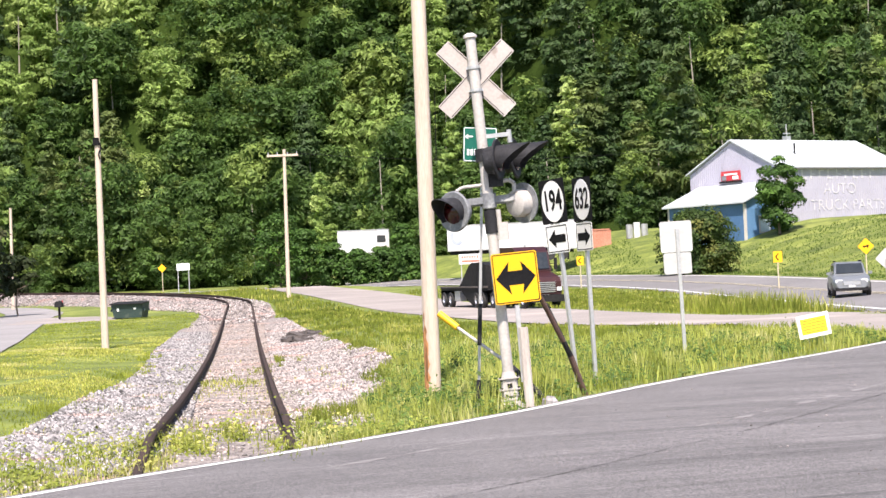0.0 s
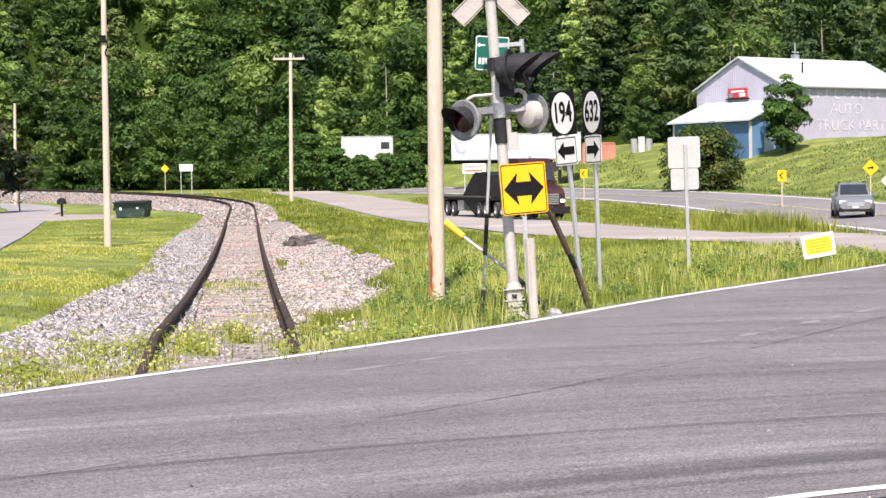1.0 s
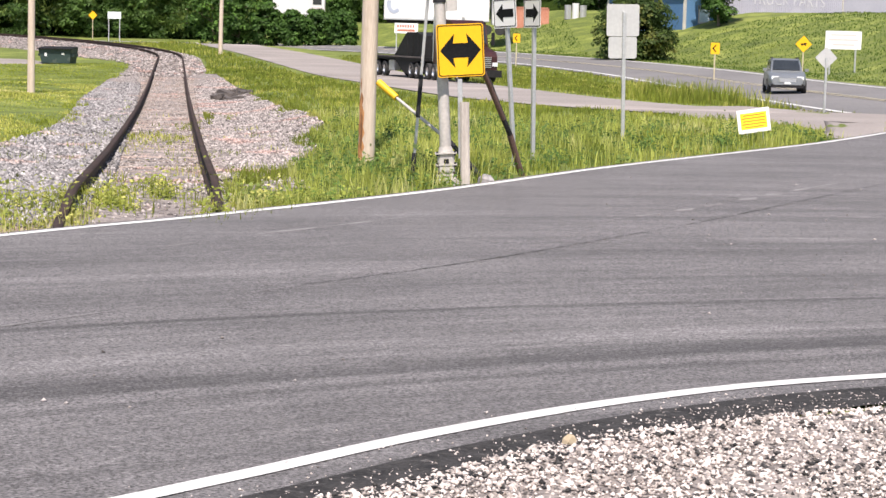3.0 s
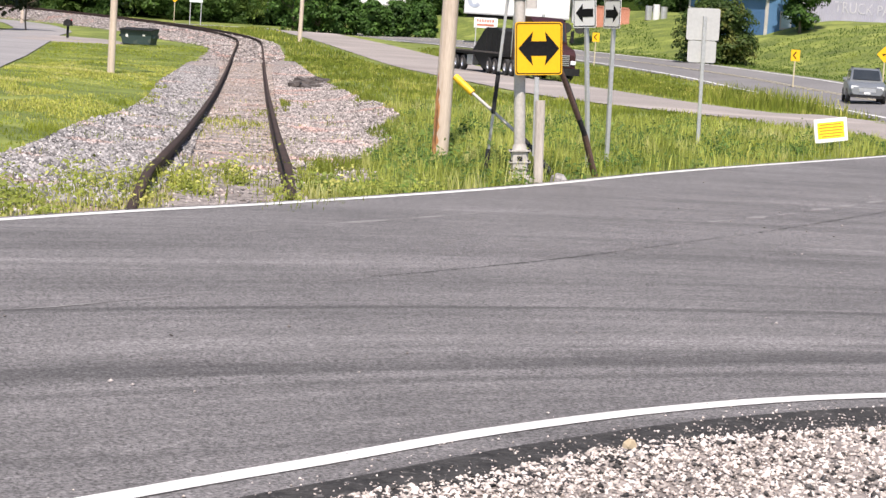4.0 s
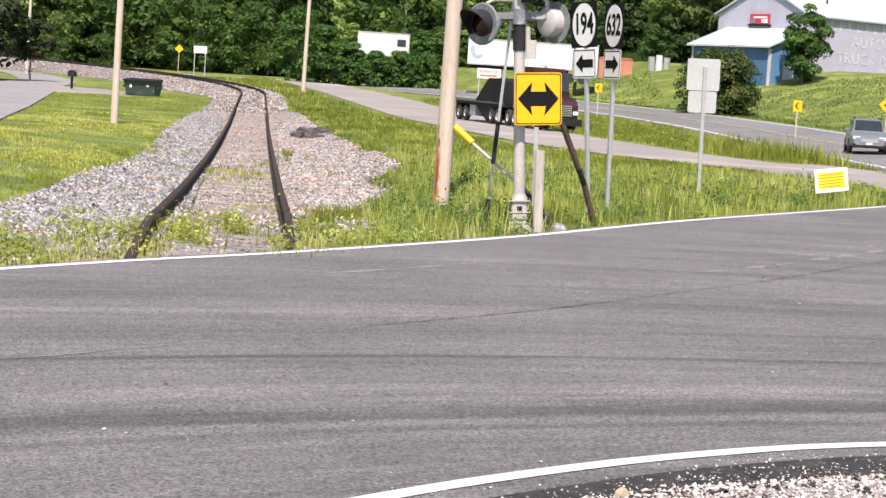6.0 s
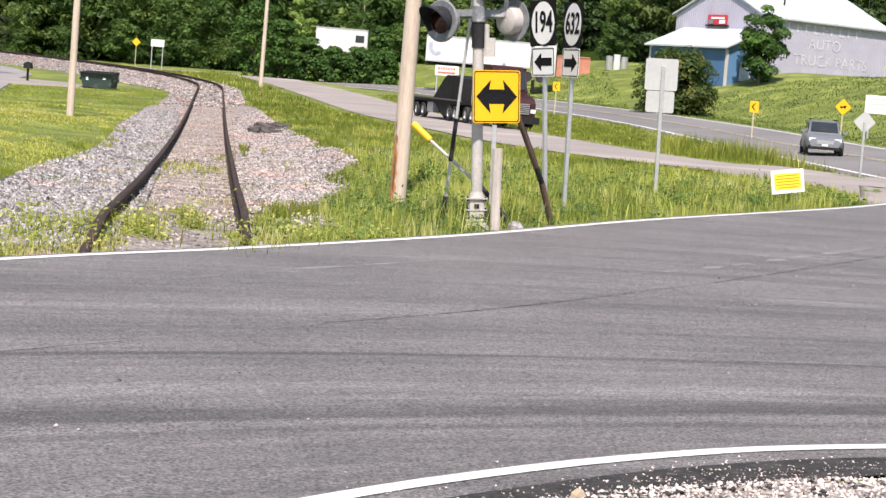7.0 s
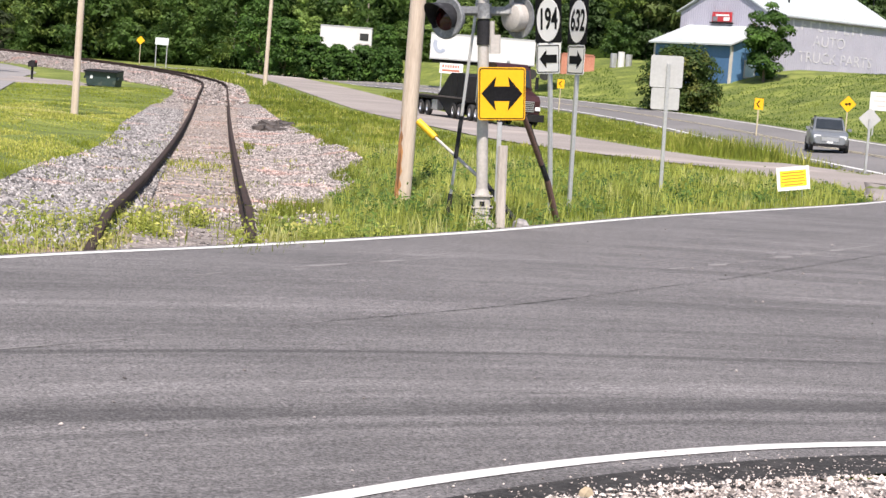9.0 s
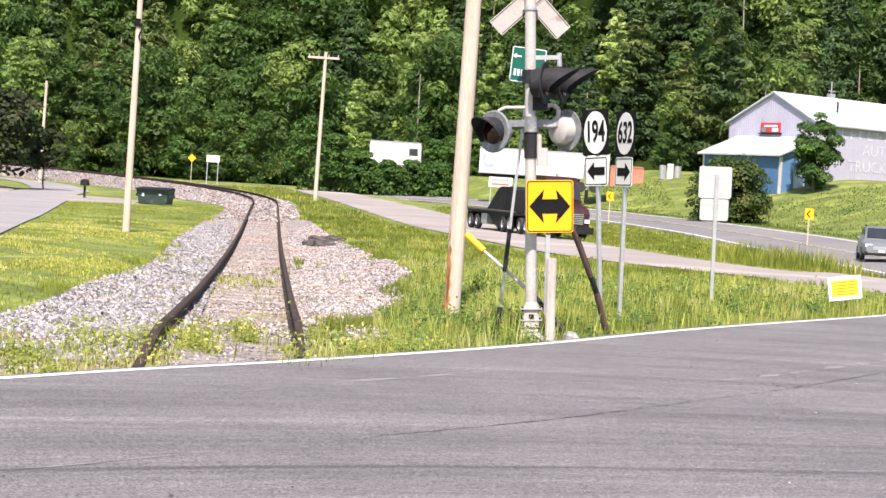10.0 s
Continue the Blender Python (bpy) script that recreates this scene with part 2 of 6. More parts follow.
TRAILER_WHITE = surface("trailer_white", (0.6, 0.6, 0.6), (0.7, 0.7, 0.7), 0.5, 0.6, 8, 0.03, wear=(0.66, 0.64, 0.62), wear_scale=0.6)
CONTAINER_RUST = surface("faded_red_container", (0.42, 0.16, 0.1), (0.55, 0.26, 0.18), 0.75, 0.6, 6, 0.1)
TRUCK_BLACK = surface("truck_black", (0.01, 0.01, 0.011), (0.024, 0.023, 0.024), 0.65, 0.6, 8, 0.1, gloss=0.2)
TRUCK_RED = surface("truck_maroon", (0.028, 0.007, 0.008), (0.05, 0.012, 0.012), 0.4, 0.8, 8, 0.03)
TYRE = surface("tyre_rubber", (0.018, 0.018, 0.018), (0.035, 0.034, 0.033), 0.85, 4, 30, 0.2)
CHROME = surface("dull_chrome", (0.6, 0.6, 0.62), (0.7, 0.7, 0.72), 0.3, 3, 20, 0.02, metal=0.9)
CAR_GREY = surface("car_grey_metallic", (0.24, 0.255, 0.27), (0.3, 0.315, 0.33), 0.3, 2, 60, 0.02, metal=0.5)
HEADLAMP = surface("headlamp_glass", (0.75, 0.78, 0.8), (0.85, 0.86, 0.88), 0.1, 2, 10, 0.0)
DUMPSTER_GREEN = surface("dumpster_green", (0.022, 0.042, 0.042), (0.034, 0.06, 0.058), 0.6, 1.5, 12, 0.1, wear=(0.07, 0.09, 0.08), wear_scale=2)
GRASS_BLADE = leafy("grass_blade", (0.11, 0.15, 0.022), (0.33, 0.37, 0.058), (0.52, 0.49, 0.13), 0.8, 0.45)
LAWN_BLADE = leafy("lawn_blade", (0.17, 0.215, 0.028), (0.4, 0.44, 0.066), (0.54, 0.53, 0.15), 0.6, 0.45)
BANK_BLADE = leafy("bank_grass_blade", (0.045, 0.09, 0.014), (0.115, 0.175, 0.028), (0.2, 0.24, 0.05), 0.25, 0.4)
DRY_GRASS = leafy("dry_grass", (0.4, 0.36, 0.16), (0.52, 0.48, 0.24), (0.3, 0.34, 0.1), 0.5, 0.3)
CROSS_BACK = surface("weathered_blade_back", (0.36, 0.325, 0.3), (0.46, 0.42, 0.39), 0.7, 3, 30, 0.1, wear=(0.3, 0.25, 0.22), wear_scale=4, wear_at=0.62)
ASPHALT_DRIVE = surface("driveway_asphalt", (0.2, 0.19, 0.19), (0.29, 0.275, 0.275), 0.9, 0.3, 12, 0.2)
LEAF_WEED = leafy("weed_leaf", (0.13, 0.17, 0.03), (0.34, 0.38, 0.075), (0.5, 0.48, 0.14), 1.5, 0.4)
LEAF_DOCK = leafy("dock_leaf", (0.05, 0.1, 0.02), (0.11, 0.18, 0.035), (0.2, 0.26, 0.06), 1.5, 0.35)
GREY_TRIM = surface("grey_trim", (0.16, 0.16, 0.18), (0.22, 0.22, 0.24), 0.6, 1, 10, 0.05)
FADED_WHITE = surface("faded_white_lettering", (0.52, 0.51, 0.56), (0.6, 0.58, 0.62), 0.7, 1, 8, 0.02, wear=(0.44, 0.43, 0.5), wear_scale=1.3, wear_at=0.52)
BARN_BLUE_LIT = surface("lit_blue_siding", (0.09, 0.21, 0.38), (0.12, 0.25, 0.43), 0.6, 0.6, 6, 0.05)
PALE_PANE = surface("pale_window_pane", (0.45, 0.58, 0.62), (0.58, 0.68, 0.7), 0.2, 1, 6, 0.0)
EMBLEM_GREY = surface("emblem_grey", (0.3, 0.34, 0.42), (0.4, 0.44, 0.52), 0.6, 1, 6, 0.0)
ORANGE_MARK = surface("orange_mark", (0.6, 0.2, 0.1), (0.7, 0.28, 0.15), 0.6, 1, 6, 0.0)
RED_FADED = surface("faded_red_lettering", (0.4, 0.12, 0.08), (0.5, 0.2, 0.12), 0.6, 1, 6, 0.0)
HEAP_DARK = surface("old_dark_tie", (0.06, 0.052, 0.048), (0.13, 0.11, 0.1), 0.9, 3, 25, 0.4)
LEAF_BUSH = leafy("shrub_leaf", (0.03, 0.06, 0.014), (0.075, 0.115, 0.024), (0.15, 0.16, 0.04), 0.8)
BARK_PALE = surface("pale_bark", (0.22, 0.2, 0.16), (0.36, 0.33, 0.28), 0.9, 1, 8, 0.3)
STONES_GREY = surface("grey_crushed_stone", (0.13, 0.125, 0.126), (0.34, 0.32, 0.314), 0.9, 3, 18, 0.2, wear=(0.33, 0.25, 0.225), wear_scale=0.6, wear_at=0.58, island=0.75)
STONES_PINK = surface("pink_gravel", (0.4, 0.345, 0.315), (0.7, 0.62, 0.57), 0.9, 3, 40, 0.2, wear=(0.2, 0.18, 0.17), wear_scale=35, wear_at=0.58, island=0.6)
STONES_DARK = surface("dark_slate_stone", (0.02, 0.019, 0.019), (0.07, 0.065, 0.062), 0.85, 3, 40, 0.2, island=0.5)
STONE_TAN = surface("tan_stone", (0.36, 0.29, 0.19), (0.45, 0.37, 0.26), 0.9, 8, 60, 0.3)
GRASS_SEED = leafy("seeding_grass", (0.34, 0.38, 0.08), (0.52, 0.54, 0.14), (0.6, 0.58, 0.24), 0.6, 0.45)


# ---- mesh tools ----
class Shape:
    """Gathers simple solids into one mesh."""

    def __init__(self):
        self.v, self.f = [], []

    def add(self, verts, faces):
        k = len(self.v)
        self.v += [tuple(p) for p in verts]
        self.f += [tuple(i + k for i in q) for q in faces]
        return self

    def box(self, lo, hi, m=None, bev=0.0):
        """A box, its upright edges cut by bev."""
        (x0, y0, z0), (x1, y1, z1) = lo, hi
        if bev:
            ring = [(x0 + bev, y0), (x1 - bev, y0), (x1, y0 + bev), (x1, y1 - bev), (x1 - bev, y1), (x0 + bev, y1), (x0, y1 - bev), (x0, y0 + bev)]
        else:
            ring = [(x0, y0), (x1, y0), (x1, y1), (x0, y1)]
        k = len(ring)
        vs = [Vector((x, y, z)) for z in (z0, z1) for x, y in ring]
        fs = [tuple(range(k))[::-1], tuple(range(k, 2 * k))] + [(i, (i + 1) % k, k + (i + 1) % k, k + i) for i in range(k)]
        return self.add([m @ p for p in vs] if m else vs, fs)

    def rod(self, a, b, ra, rb=None, n=12):
        """A round bar from a to b."""
        a, b = Vector(a), Vector(b)
        rb = ra if rb is None else rb
        q = (b - a).to_track_quat("Z", "Y")
        vs = [a + q @ Vector((ra * math.cos(t), ra * math.sin(t), 0)) for t in np.arange(n) * math.tau / n]
        vs += [b + q @ Vector((rb * math.cos(t), rb * math.sin(t), 0)) for t in np.arange(n) * math.tau / n]
        return self.add(vs, [tuple(range(n))[::-1], tuple(range(n, 2 * n))] + [(i, (i + 1) % n, n + (i + 1) % n, n + i) for i in range(n)])

    def tube(self, points, r, n=8):
        for a, b in zip(points, points[1:]):
            self.rod(a, b, r, r, n)
        return self

    def slab(self, outline, y0, y1, m=None):
        """A flat plate: an outline in x and z, thick from y0 to y1."""
        k = len(outline)
        vs = [Vector((x, y, z)) for y in (y0, y1) for x, z in outline]
        fs = [tuple(range(k)), tuple(range(k, 2 * k))[::-1]] + [(i, k + i, k + (i + 1) % k, (i + 1) % k) for i in range(k)]
        return self.add([m @ p for p in vs] if m else vs, fs)

    def lathe(self, profile, m=None, n=20, arc=math.tau):
        """Turns a profile of (radius, height) round the z axis."""
        full = abs(arc - math.tau) < 1e-6
        cols = n if full else n + 1
        vs = [Vector((r * math.cos(arc * i / n), r * math.sin(arc * i / n), z)) for i in range(cols) for r, z in profile]
        k = len(profile)
        fs = [(i * k + j, (i + 1) % cols * k + j, (i + 1) % cols * k + j + 1, i * k + j + 1) for i in range(n) for j in range(k - 1)]
        return self.add([m @ p for p in vs] if m else vs, fs)

    def mesh(self, name, material, smooth=False):
        me = bpy.data.meshes.new(name)
        me.from_pydata([tuple(p) for p in self.v], [], self.f)
        me.materials.append(material)
        if smooth:
            me.polygons.foreach_set("use_smooth", [True] * len(me.polygons))
            me.set_sharp_from_angle(angle=radians(40))
        me.update()
        return me


def part(name, shape, material, parent=None, label="", smooth=False):
    ob = new(name, shape.mesh(name, material, smooth))
    ob.parent = parent
    return tagged(ob, label)


def thing(name, m, label, category, group="", kind=""):
    """An Empty at a thing's base."""
    ob = new(name)
    ob.empty_display_size = 0.2
    ob.matrix_world = m
    return tagged(ob, label, category, group, kind)


def fast_mesh(name, verts, faces, material, smooth=False):
    """A mesh from arrays; all faces have as many corners."""
    me = bpy.data.meshes.new(name)
    k = faces.shape[1]
    me.vertices.add(len(verts))
    me.vertices.foreach_set("co", np.ascontiguousarray(verts, np.float32).ravel())
    me.loops.add(faces.size)
    me.loops.foreach_set("vertex_index", np.ascontiguousarray(faces, np.int32).ravel())
    me.polygons.add(len(faces))
    me.polygons.foreach_set("loop_start", np.arange(len(faces), dtype=np.int32) * k)
    me.materials.append(material)
    me.update(calc_edges=True)
    if smooth:
        me.polygons.foreach_set("use_smooth", np.ones(len(faces), bool))
    return me


# ---- lie of the land ----
def curve(points, step):
    """A smooth line through a few points."""
    p = np.array(points, float)
    out = []
    for i in range(len(p) - 1):
        a, b, c, d = p[max(i - 1, 0)], p[i], p[i + 1], p[min(i + 2, len(p) - 1)]
        k = max(2, int(np.linalg.norm(c - b) / step))
        for t in np.arange(k) / k:
            out.append(0.5 * (2 * b + (c - a) * t + (2 * a - 5 * b + 4 * c - d) * t * t + (3 * b - a - 3 * c + d) * t ** 3))
    return np.array(out + [p[-1]])


def smooth01(t):
    t = np.clip(t, 0, 1)
    return t * t * (3 - 2 * t)


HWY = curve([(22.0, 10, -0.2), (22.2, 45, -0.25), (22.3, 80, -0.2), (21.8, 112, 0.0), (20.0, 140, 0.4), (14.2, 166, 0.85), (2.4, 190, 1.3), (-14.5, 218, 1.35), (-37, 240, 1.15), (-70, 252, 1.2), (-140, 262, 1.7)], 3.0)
SIDE = curve([(15.5, 50, 0), (10.3, 54, 0), (6.2, 63, 0), (3.2, 81, 0.02), (0.2, 99, 0.1), (-3.4, 125, 0.42), (-8.0, 155, 0.9), (-14, 188, 1.45)], 3.0)


def track_xy():
    """The middle of the track: straight, then a bend to the left."""
    pts = []
    a = Vector((-1.86, 15.7))
    d = Vector((-0.1, 0.995)).normalized()
    for s in np.arange(-1.2, 101.5, 0.5):
        pts.append(a + d * s)
    R, p0, ang = 108.0, pts[-1], math.atan2(d.y, d.x)
    c = p0 + Vector((-d.y, d.x)) * R
    for s in np.arange(0.5, 150, 0.5):
        t = ang - math.pi / 2 + s / R
        pts.append(c + Vector((math.cos(t), math.sin(t))) * R)
    return np.array([tuple(p) for p in pts])


TRK = track_xy()
TRK = np.column_stack([TRK, np.interp(TRK[:, 1], (13, 17.5, 22, 29, 40, 54, 70, 91, 120, 150, 180, 215, 240), (-0.02, -0.02, -0.1, -0.22, -0.31, -0.35, -0.24, 0.1, 0.56, 1.22, 1.9, 2.6, 3.0))])


def near_line(x, y, line):
    """The distance to a line, the line's height there, and the side (positive: right of its course)."""
    best = np.full(np.shape(x), 1e9)
    z, side = np.zeros(np.shape(x)), np.zeros(np.shape(x))
    for a, b in zip(line, line[1:]):
        d = b[:2] - a[:2]
        t = np.clip(((x - a[0]) * d[0] + (y - a[1]) * d[1]) / (d @ d), 0, 1)
        dx, dy = x - a[0] - t * d[0], y - a[1] - t * d[1]
        r = np.hypot(dx, dy)
        m = r < best
        best = np.where(m, r, best)
        z = np.where(m, a[2] + t * (b[2] - a[2]), z)
        side = np.where(m, np.sign(dx * d[1] - dy * d[0]), side)
    return best, z, side


BANK = 0.05


def height(x, y):
    """The ground's height anywhere."""
    x, y = np.asarray(x, float), np.asarray(y, float)
    g = 0.011 * np.maximum(y - 75, 0)
    g = np.where(y > 260, 2.03 + 0 * y, g)
    g = g - 0.12 * smooth01((-x - 4) / 6) * smooth01((y - 25) / 30)
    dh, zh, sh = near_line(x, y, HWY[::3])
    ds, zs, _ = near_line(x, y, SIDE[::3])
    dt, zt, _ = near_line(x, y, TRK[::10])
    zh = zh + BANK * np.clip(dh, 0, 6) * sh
    # the bank beyond the highway, on which the long shed stands
    far_x = smooth01((x - 8) / 14)
    mound = (2.7 + 2.0 * far_x) * smooth01((dh - 6.0) / (13.0 + 12 * far_x)) * (sh > 0) * smooth01((x + 17) / 10) * smooth01((y - 45) / 40) * smooth01((300 - y) / 60)
    g = g + mound
    # the wooded slope
    edge = 262 - 36 * smooth01((x + 5) / 40)
    g = g + 0.62 * np.maximum(y - edge, 0) * smooth01((y - edge) / 40) * np.clip(1.35 - 0.0022 * np.abs(x + 40), 0.5, 1.4)
    g = np.minimum(g, 175 + 0.02 * (y - 400))
    g = np.where(dh < 16, zh * (1 - smooth01((dh - 6) / 10)) + g * smooth01((dh - 6) / 10), g)
    g = np.where(ds < 10, zs * (1 - smooth01((ds - 4.2) / 5.5)) + g * smooth01((ds - 4.2) / 5.5), g)
    w = 1 - smooth01((dt - 1.6) / np.where(x < -8, 4.5, 2.6))
    g = g * (1 - w) + (zt - 0.04) * w
    return g


def z_at(x, y):
    return float(height(np.array([x]), np.array([y]))[0])


# ---- ground ----
gx = np.concatenate([-np.geomspace(900, 45, 24), np.arange(-44, 60, 1.0), np.geomspace(60, 900, 24)])
gy = np.concatenate([-np.geomspace(300, 12, 12), np.arange(-10, 70, 1.0), np.arange(70, 280, 2.0), np.geomspace(280, 2500, 40)])
GX, GY = np.meshgrid(gx, gy)
GZ = height(GX, GY)


def bump_at(x, y):
    return noise.noise((x * 0.05, y * 0.05, 0)) * 5


bump_far = np.array([[noise.noise((x * 0.05, y * 0.05, 0)) for x in gx] for y in gy])
GZ = GZ - 0.012 + np.where(GY > 290, bump_far * 5, 0)
nx, ny = len(gx), len(gy)
idx = np.arange(nx * ny).reshape(ny, nx)
quads = np.stack([idx[:-1, :-1], idx[:-1, 1:], idx[1:, 1:], idx[1:, :-1]], -1).reshape(-1, 4)
ground = new("ground", fast_mesh("ground", np.stack([GX, GY, GZ], -1).reshape(-1, 3), quads, GRASS_GROUND, True))
ground.data.materials.append(FOREST_FLOOR)
mid = np.stack([GX, GY], -1).reshape(-1, 2)[quads].mean(1)
ground.data.polygons.foreach_set("material_index", (mid[:, 1] > 257 - 36 * smooth01((mid[:, 0] + 5) / 40)).astype(np.int32))
tagged(ground, "green grassy valley floor rising to a wooded slope", "ground", kind="structure")


def ribbon(name, left, right, material, label, category="road", lift=0.004, drape=False):
    """A road surface between two edge lines."""
    a, b = np.array(left, float), np.array(right, float)
    rows = [a + (b - a) * t for t in (0, 0.25, 0.5, 0.75, 1)]
    v = np.stack(rows, 1).reshape(-1, 3)
    if drape:
        v[:, 2] = height(v[:, 0], v[:, 1])
    v[:, 2] += lift
    k = len(a)
    i = np.arange(k * 5).reshape(k, 5)
    q = np.stack([i[:-1, :-1], i[:-1, 1:], i[1:, 1:], i[1:, :-1]], -1).reshape(-1, 4)
    return tagged(new(name, fast_mesh(name, v, q, material)), label, category, kind="structure")


def offset(line, d):
    """A line shifted sideways; positive: to the right of its course."""
    g = np.gradient(line[:, :2], axis=0)
    g /= np.linalg.norm(g, axis=1)[:, None]
    out = line.copy()
    out[:, 0] += g[:, 1] * d
    out[:, 1] -= g[:, 0] * d
    return out


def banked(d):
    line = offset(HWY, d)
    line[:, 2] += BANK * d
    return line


def resample(line, n):
    s = np.concatenate([[0], np.cumsum(np.linalg.norm(np.diff(line[:, :2], axis=0), axis=1))])
    t = np.linspace(0, s[-1], n)
    return np.stack([np.interp(t, s, line[:, i]) for i in range(3)], 1)


FAR_EDGE = curve([(-30, -32, 0), (-15, -5.5, 0), (-8.5, 5.5, 0), (-3.4, 14.85, 0), (-1.45, 17.95, 0), (0.82, 21.9, 0), (3.4, 27.2, 0), (7.3, 34.3, 0), (9.0, 37.6, 0), (12.2, 44.4, 0), (15.3, 51, 0), (19, 58, 0)], 0.5)
NEAR_EDGE = curve([(-22, -36, 0), (-9, -9, 0), (-4.2, 1.6, 0), (-1.9, 5.4, 0), (-1.03, 6.53, 0), (-0.42, 7.24, 0), (0.23, 8.0, 0), (1.09, 8.81, 0), (2.08, 9.47, 0), (3.4, 9.95, 0), (6, 10.4, 0), (14, 11, 0), (34, 12, 0)], 0.25)
ribbon("road_main", resample(offset(FAR_EDGE, -0.16), 120), resample(offset(NEAR_EDGE, 0.5), 120), ASPHALT, "dark grey worn asphalt road with tyre marks and a long crack")
# edge strip coloured much darker than the road, ragged on its gravel side
strip_out = offset(NEAR_EDGE, 0.62)
strip_out[:, :2] += np.random.default_rng(2).normal(0, 0.03, (len(strip_out), 1))
ribbon("road_edge_strip", offset(NEAR_EDGE, 0.24), strip_out, ASPHALT_EDGE, "dark rough asphalt edge strewn with chips", lift=0.006)
crack_rng = np.random.default_rng(8)
CRACK = curve([(-0.5, 12.83, 0), (-0.08, 13.35, 0), (0.57, 14.24, 0), (1.23, 15.28, 0), (1.99, 16.54, 0), (3.04, 18.28, 0), (4.41, 20.83, 0), (7.2, 26.0, 0)], 0.06)
CRACK[:, :2] += np.cumsum(crack_rng.normal(0, 0.004, (len(CRACK), 2)), 0) * 0.4
crack_w = np.abs(0.008 + crack_rng.normal(0, 0.005, len(CRACK)))[:, None] * np.array([[1, 0.3, 0]])
ribbon("road_crack", CRACK - crack_w, CRACK + crack_w, CRACK_DARK, "long dark crack in the asphalt", "crack", 0.0075)


def scuff(label, points, width, lift, seed):
    """A broken pale streak worn into the asphalt: it swells and dies out along its course."""
    line = curve([(x, y, 0) for x, y in points], 0.05)
    k = np.array([noise.noise((p[0] * 2.2, p[1] * 2.2, seed)) + 0.6 * noise.noise((p[0] * 9, p[1] * 9, seed)) for p in line])
    w = width * np.clip(0.35 + 1.3 * k, 0.0, 1.0) * np.sin(np.linspace(0.06, 3.08, len(line)))
    a, b = line.copy(), line.copy()
    g = np.gradient(line[:, :2], axis=0)
    g /= np.linalg.norm(g, axis=1)[:, None]
    side = np.column_stack([g[:, 1], -g[:, 0]]) * w[:, None] / 2
    a[:, :2] -= side
    b[:, :2] += side
    ribbon("road_scuff", a, b, PALE_DUST, label, "road scuff", lift)


scuff("broken pale seam between two asphalt lanes", [(-3.4, 9.4), (-2.44, 10.32), (-2.04, 10.72), (-1.23, 11.84), (-0.37, 12.99)], 0.035, 0.0072, 1)
scuff("pale scuffed streak on the asphalt", [(-1.6, 15.1), (-0.96, 16.23), (-0.21, 17.37), (0.6, 18.7)], 0.11, 0.0072, 2)
scuff("pale scuffed streak on the asphalt", [(2.0, 18.1), (3.33, 20.08), (4.8, 22.71), (6.2, 25.2)], 0.2, 0.0072, 3)
ribbon("edge_line_far", offset(FAR_EDGE, -0.06), offset(FAR_EDGE, 0.06), PAINT_LINE, "worn white painted edge line", "road marking", 0.009)
ribbon("edge_line_near", offset(NEAR_EDGE, -0.055), offset(NEAR_EDGE, 0.055), PAINT_LINE, "white painted edge line along the bend", "road marking", 0.009)
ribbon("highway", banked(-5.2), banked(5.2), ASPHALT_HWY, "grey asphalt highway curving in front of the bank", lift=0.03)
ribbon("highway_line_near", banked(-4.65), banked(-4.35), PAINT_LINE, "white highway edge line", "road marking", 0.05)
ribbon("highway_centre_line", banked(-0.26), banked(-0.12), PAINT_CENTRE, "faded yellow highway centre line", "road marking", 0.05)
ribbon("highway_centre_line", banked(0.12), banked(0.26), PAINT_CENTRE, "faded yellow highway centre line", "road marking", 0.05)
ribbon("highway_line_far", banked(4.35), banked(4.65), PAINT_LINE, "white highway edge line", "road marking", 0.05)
ribbon("side_road", offset(SIDE, -3.1), offset(SIDE, 2.9), ASPHALT_OLD, "pale weathered side road between grass verges", lift=0.02)

DRIVE = curve([(-6.0, 5, 0), (-9.0, 24, 0), (-13.3, 47, -0.1), (-16.7, 66, 0), (-20.6, 89, 0.05), (-24.8, 114, 0.3), (-28.2, 134, 0.5), (-38, 160, 0.9), (-60, 176, 1.2)], 2.0)
APRON = [(9.4, 40.0), (10.4, 44.6), (10.2, 47.2), (8.2, 50.4), (8.6, 58.0), (11.6, 61.8), (14.4, 66), (17.4, 79), (18.6, 77), (17.4, 66), (16.2, 57), (14.4, 51), (12.0, 45.2), (10.8, 41.6)]
DRIVE[:, 2] = height(DRIVE[:, 0], DRIVE[:, 1])
GRAVEL_LEFT = [(-4.7, 17.6), (-5.0, 20.5), (-5.25, 24.0), (-5.55, 27.5), (-6.05, 32), (-6.5, 39.5), (-7.5, 49), (-8.9, 59.5), (-10.0, 71), (-11.1, 84), (-9.2, 78), (-5.2, 42), (-3.3, 25), (-2.8, 19), (-3.0, 16.8)]
GRAVEL_RIGHT = [(-7.4, 93), (-6.1, 82), (-4.2, 66.7), (-2.7, 55), (-1.5, 46.3), (-1.0, 41), (-1.3, 37.5), (-0.95, 33.5), (-1.15, 28.8), (-1.5, 25.4), (-1.9, 24.6), (-2.6, 30), (-4.2, 48), (-6.9, 76), (-8.2, 91)]
GRAVEL_NEAR = [(-1.3, 5.6), (-0.75, 6.3), (-0.3, 6.74), (0.22, 7.27), (0.72, 7.88), (1.2, 8.25), (1.92, 8.68), (3.2, 9.15), (5, 9.5), (8, 9.0), (9, 4), (6, -4), (0, -6), (-5, -4), (-3.6, 1)]
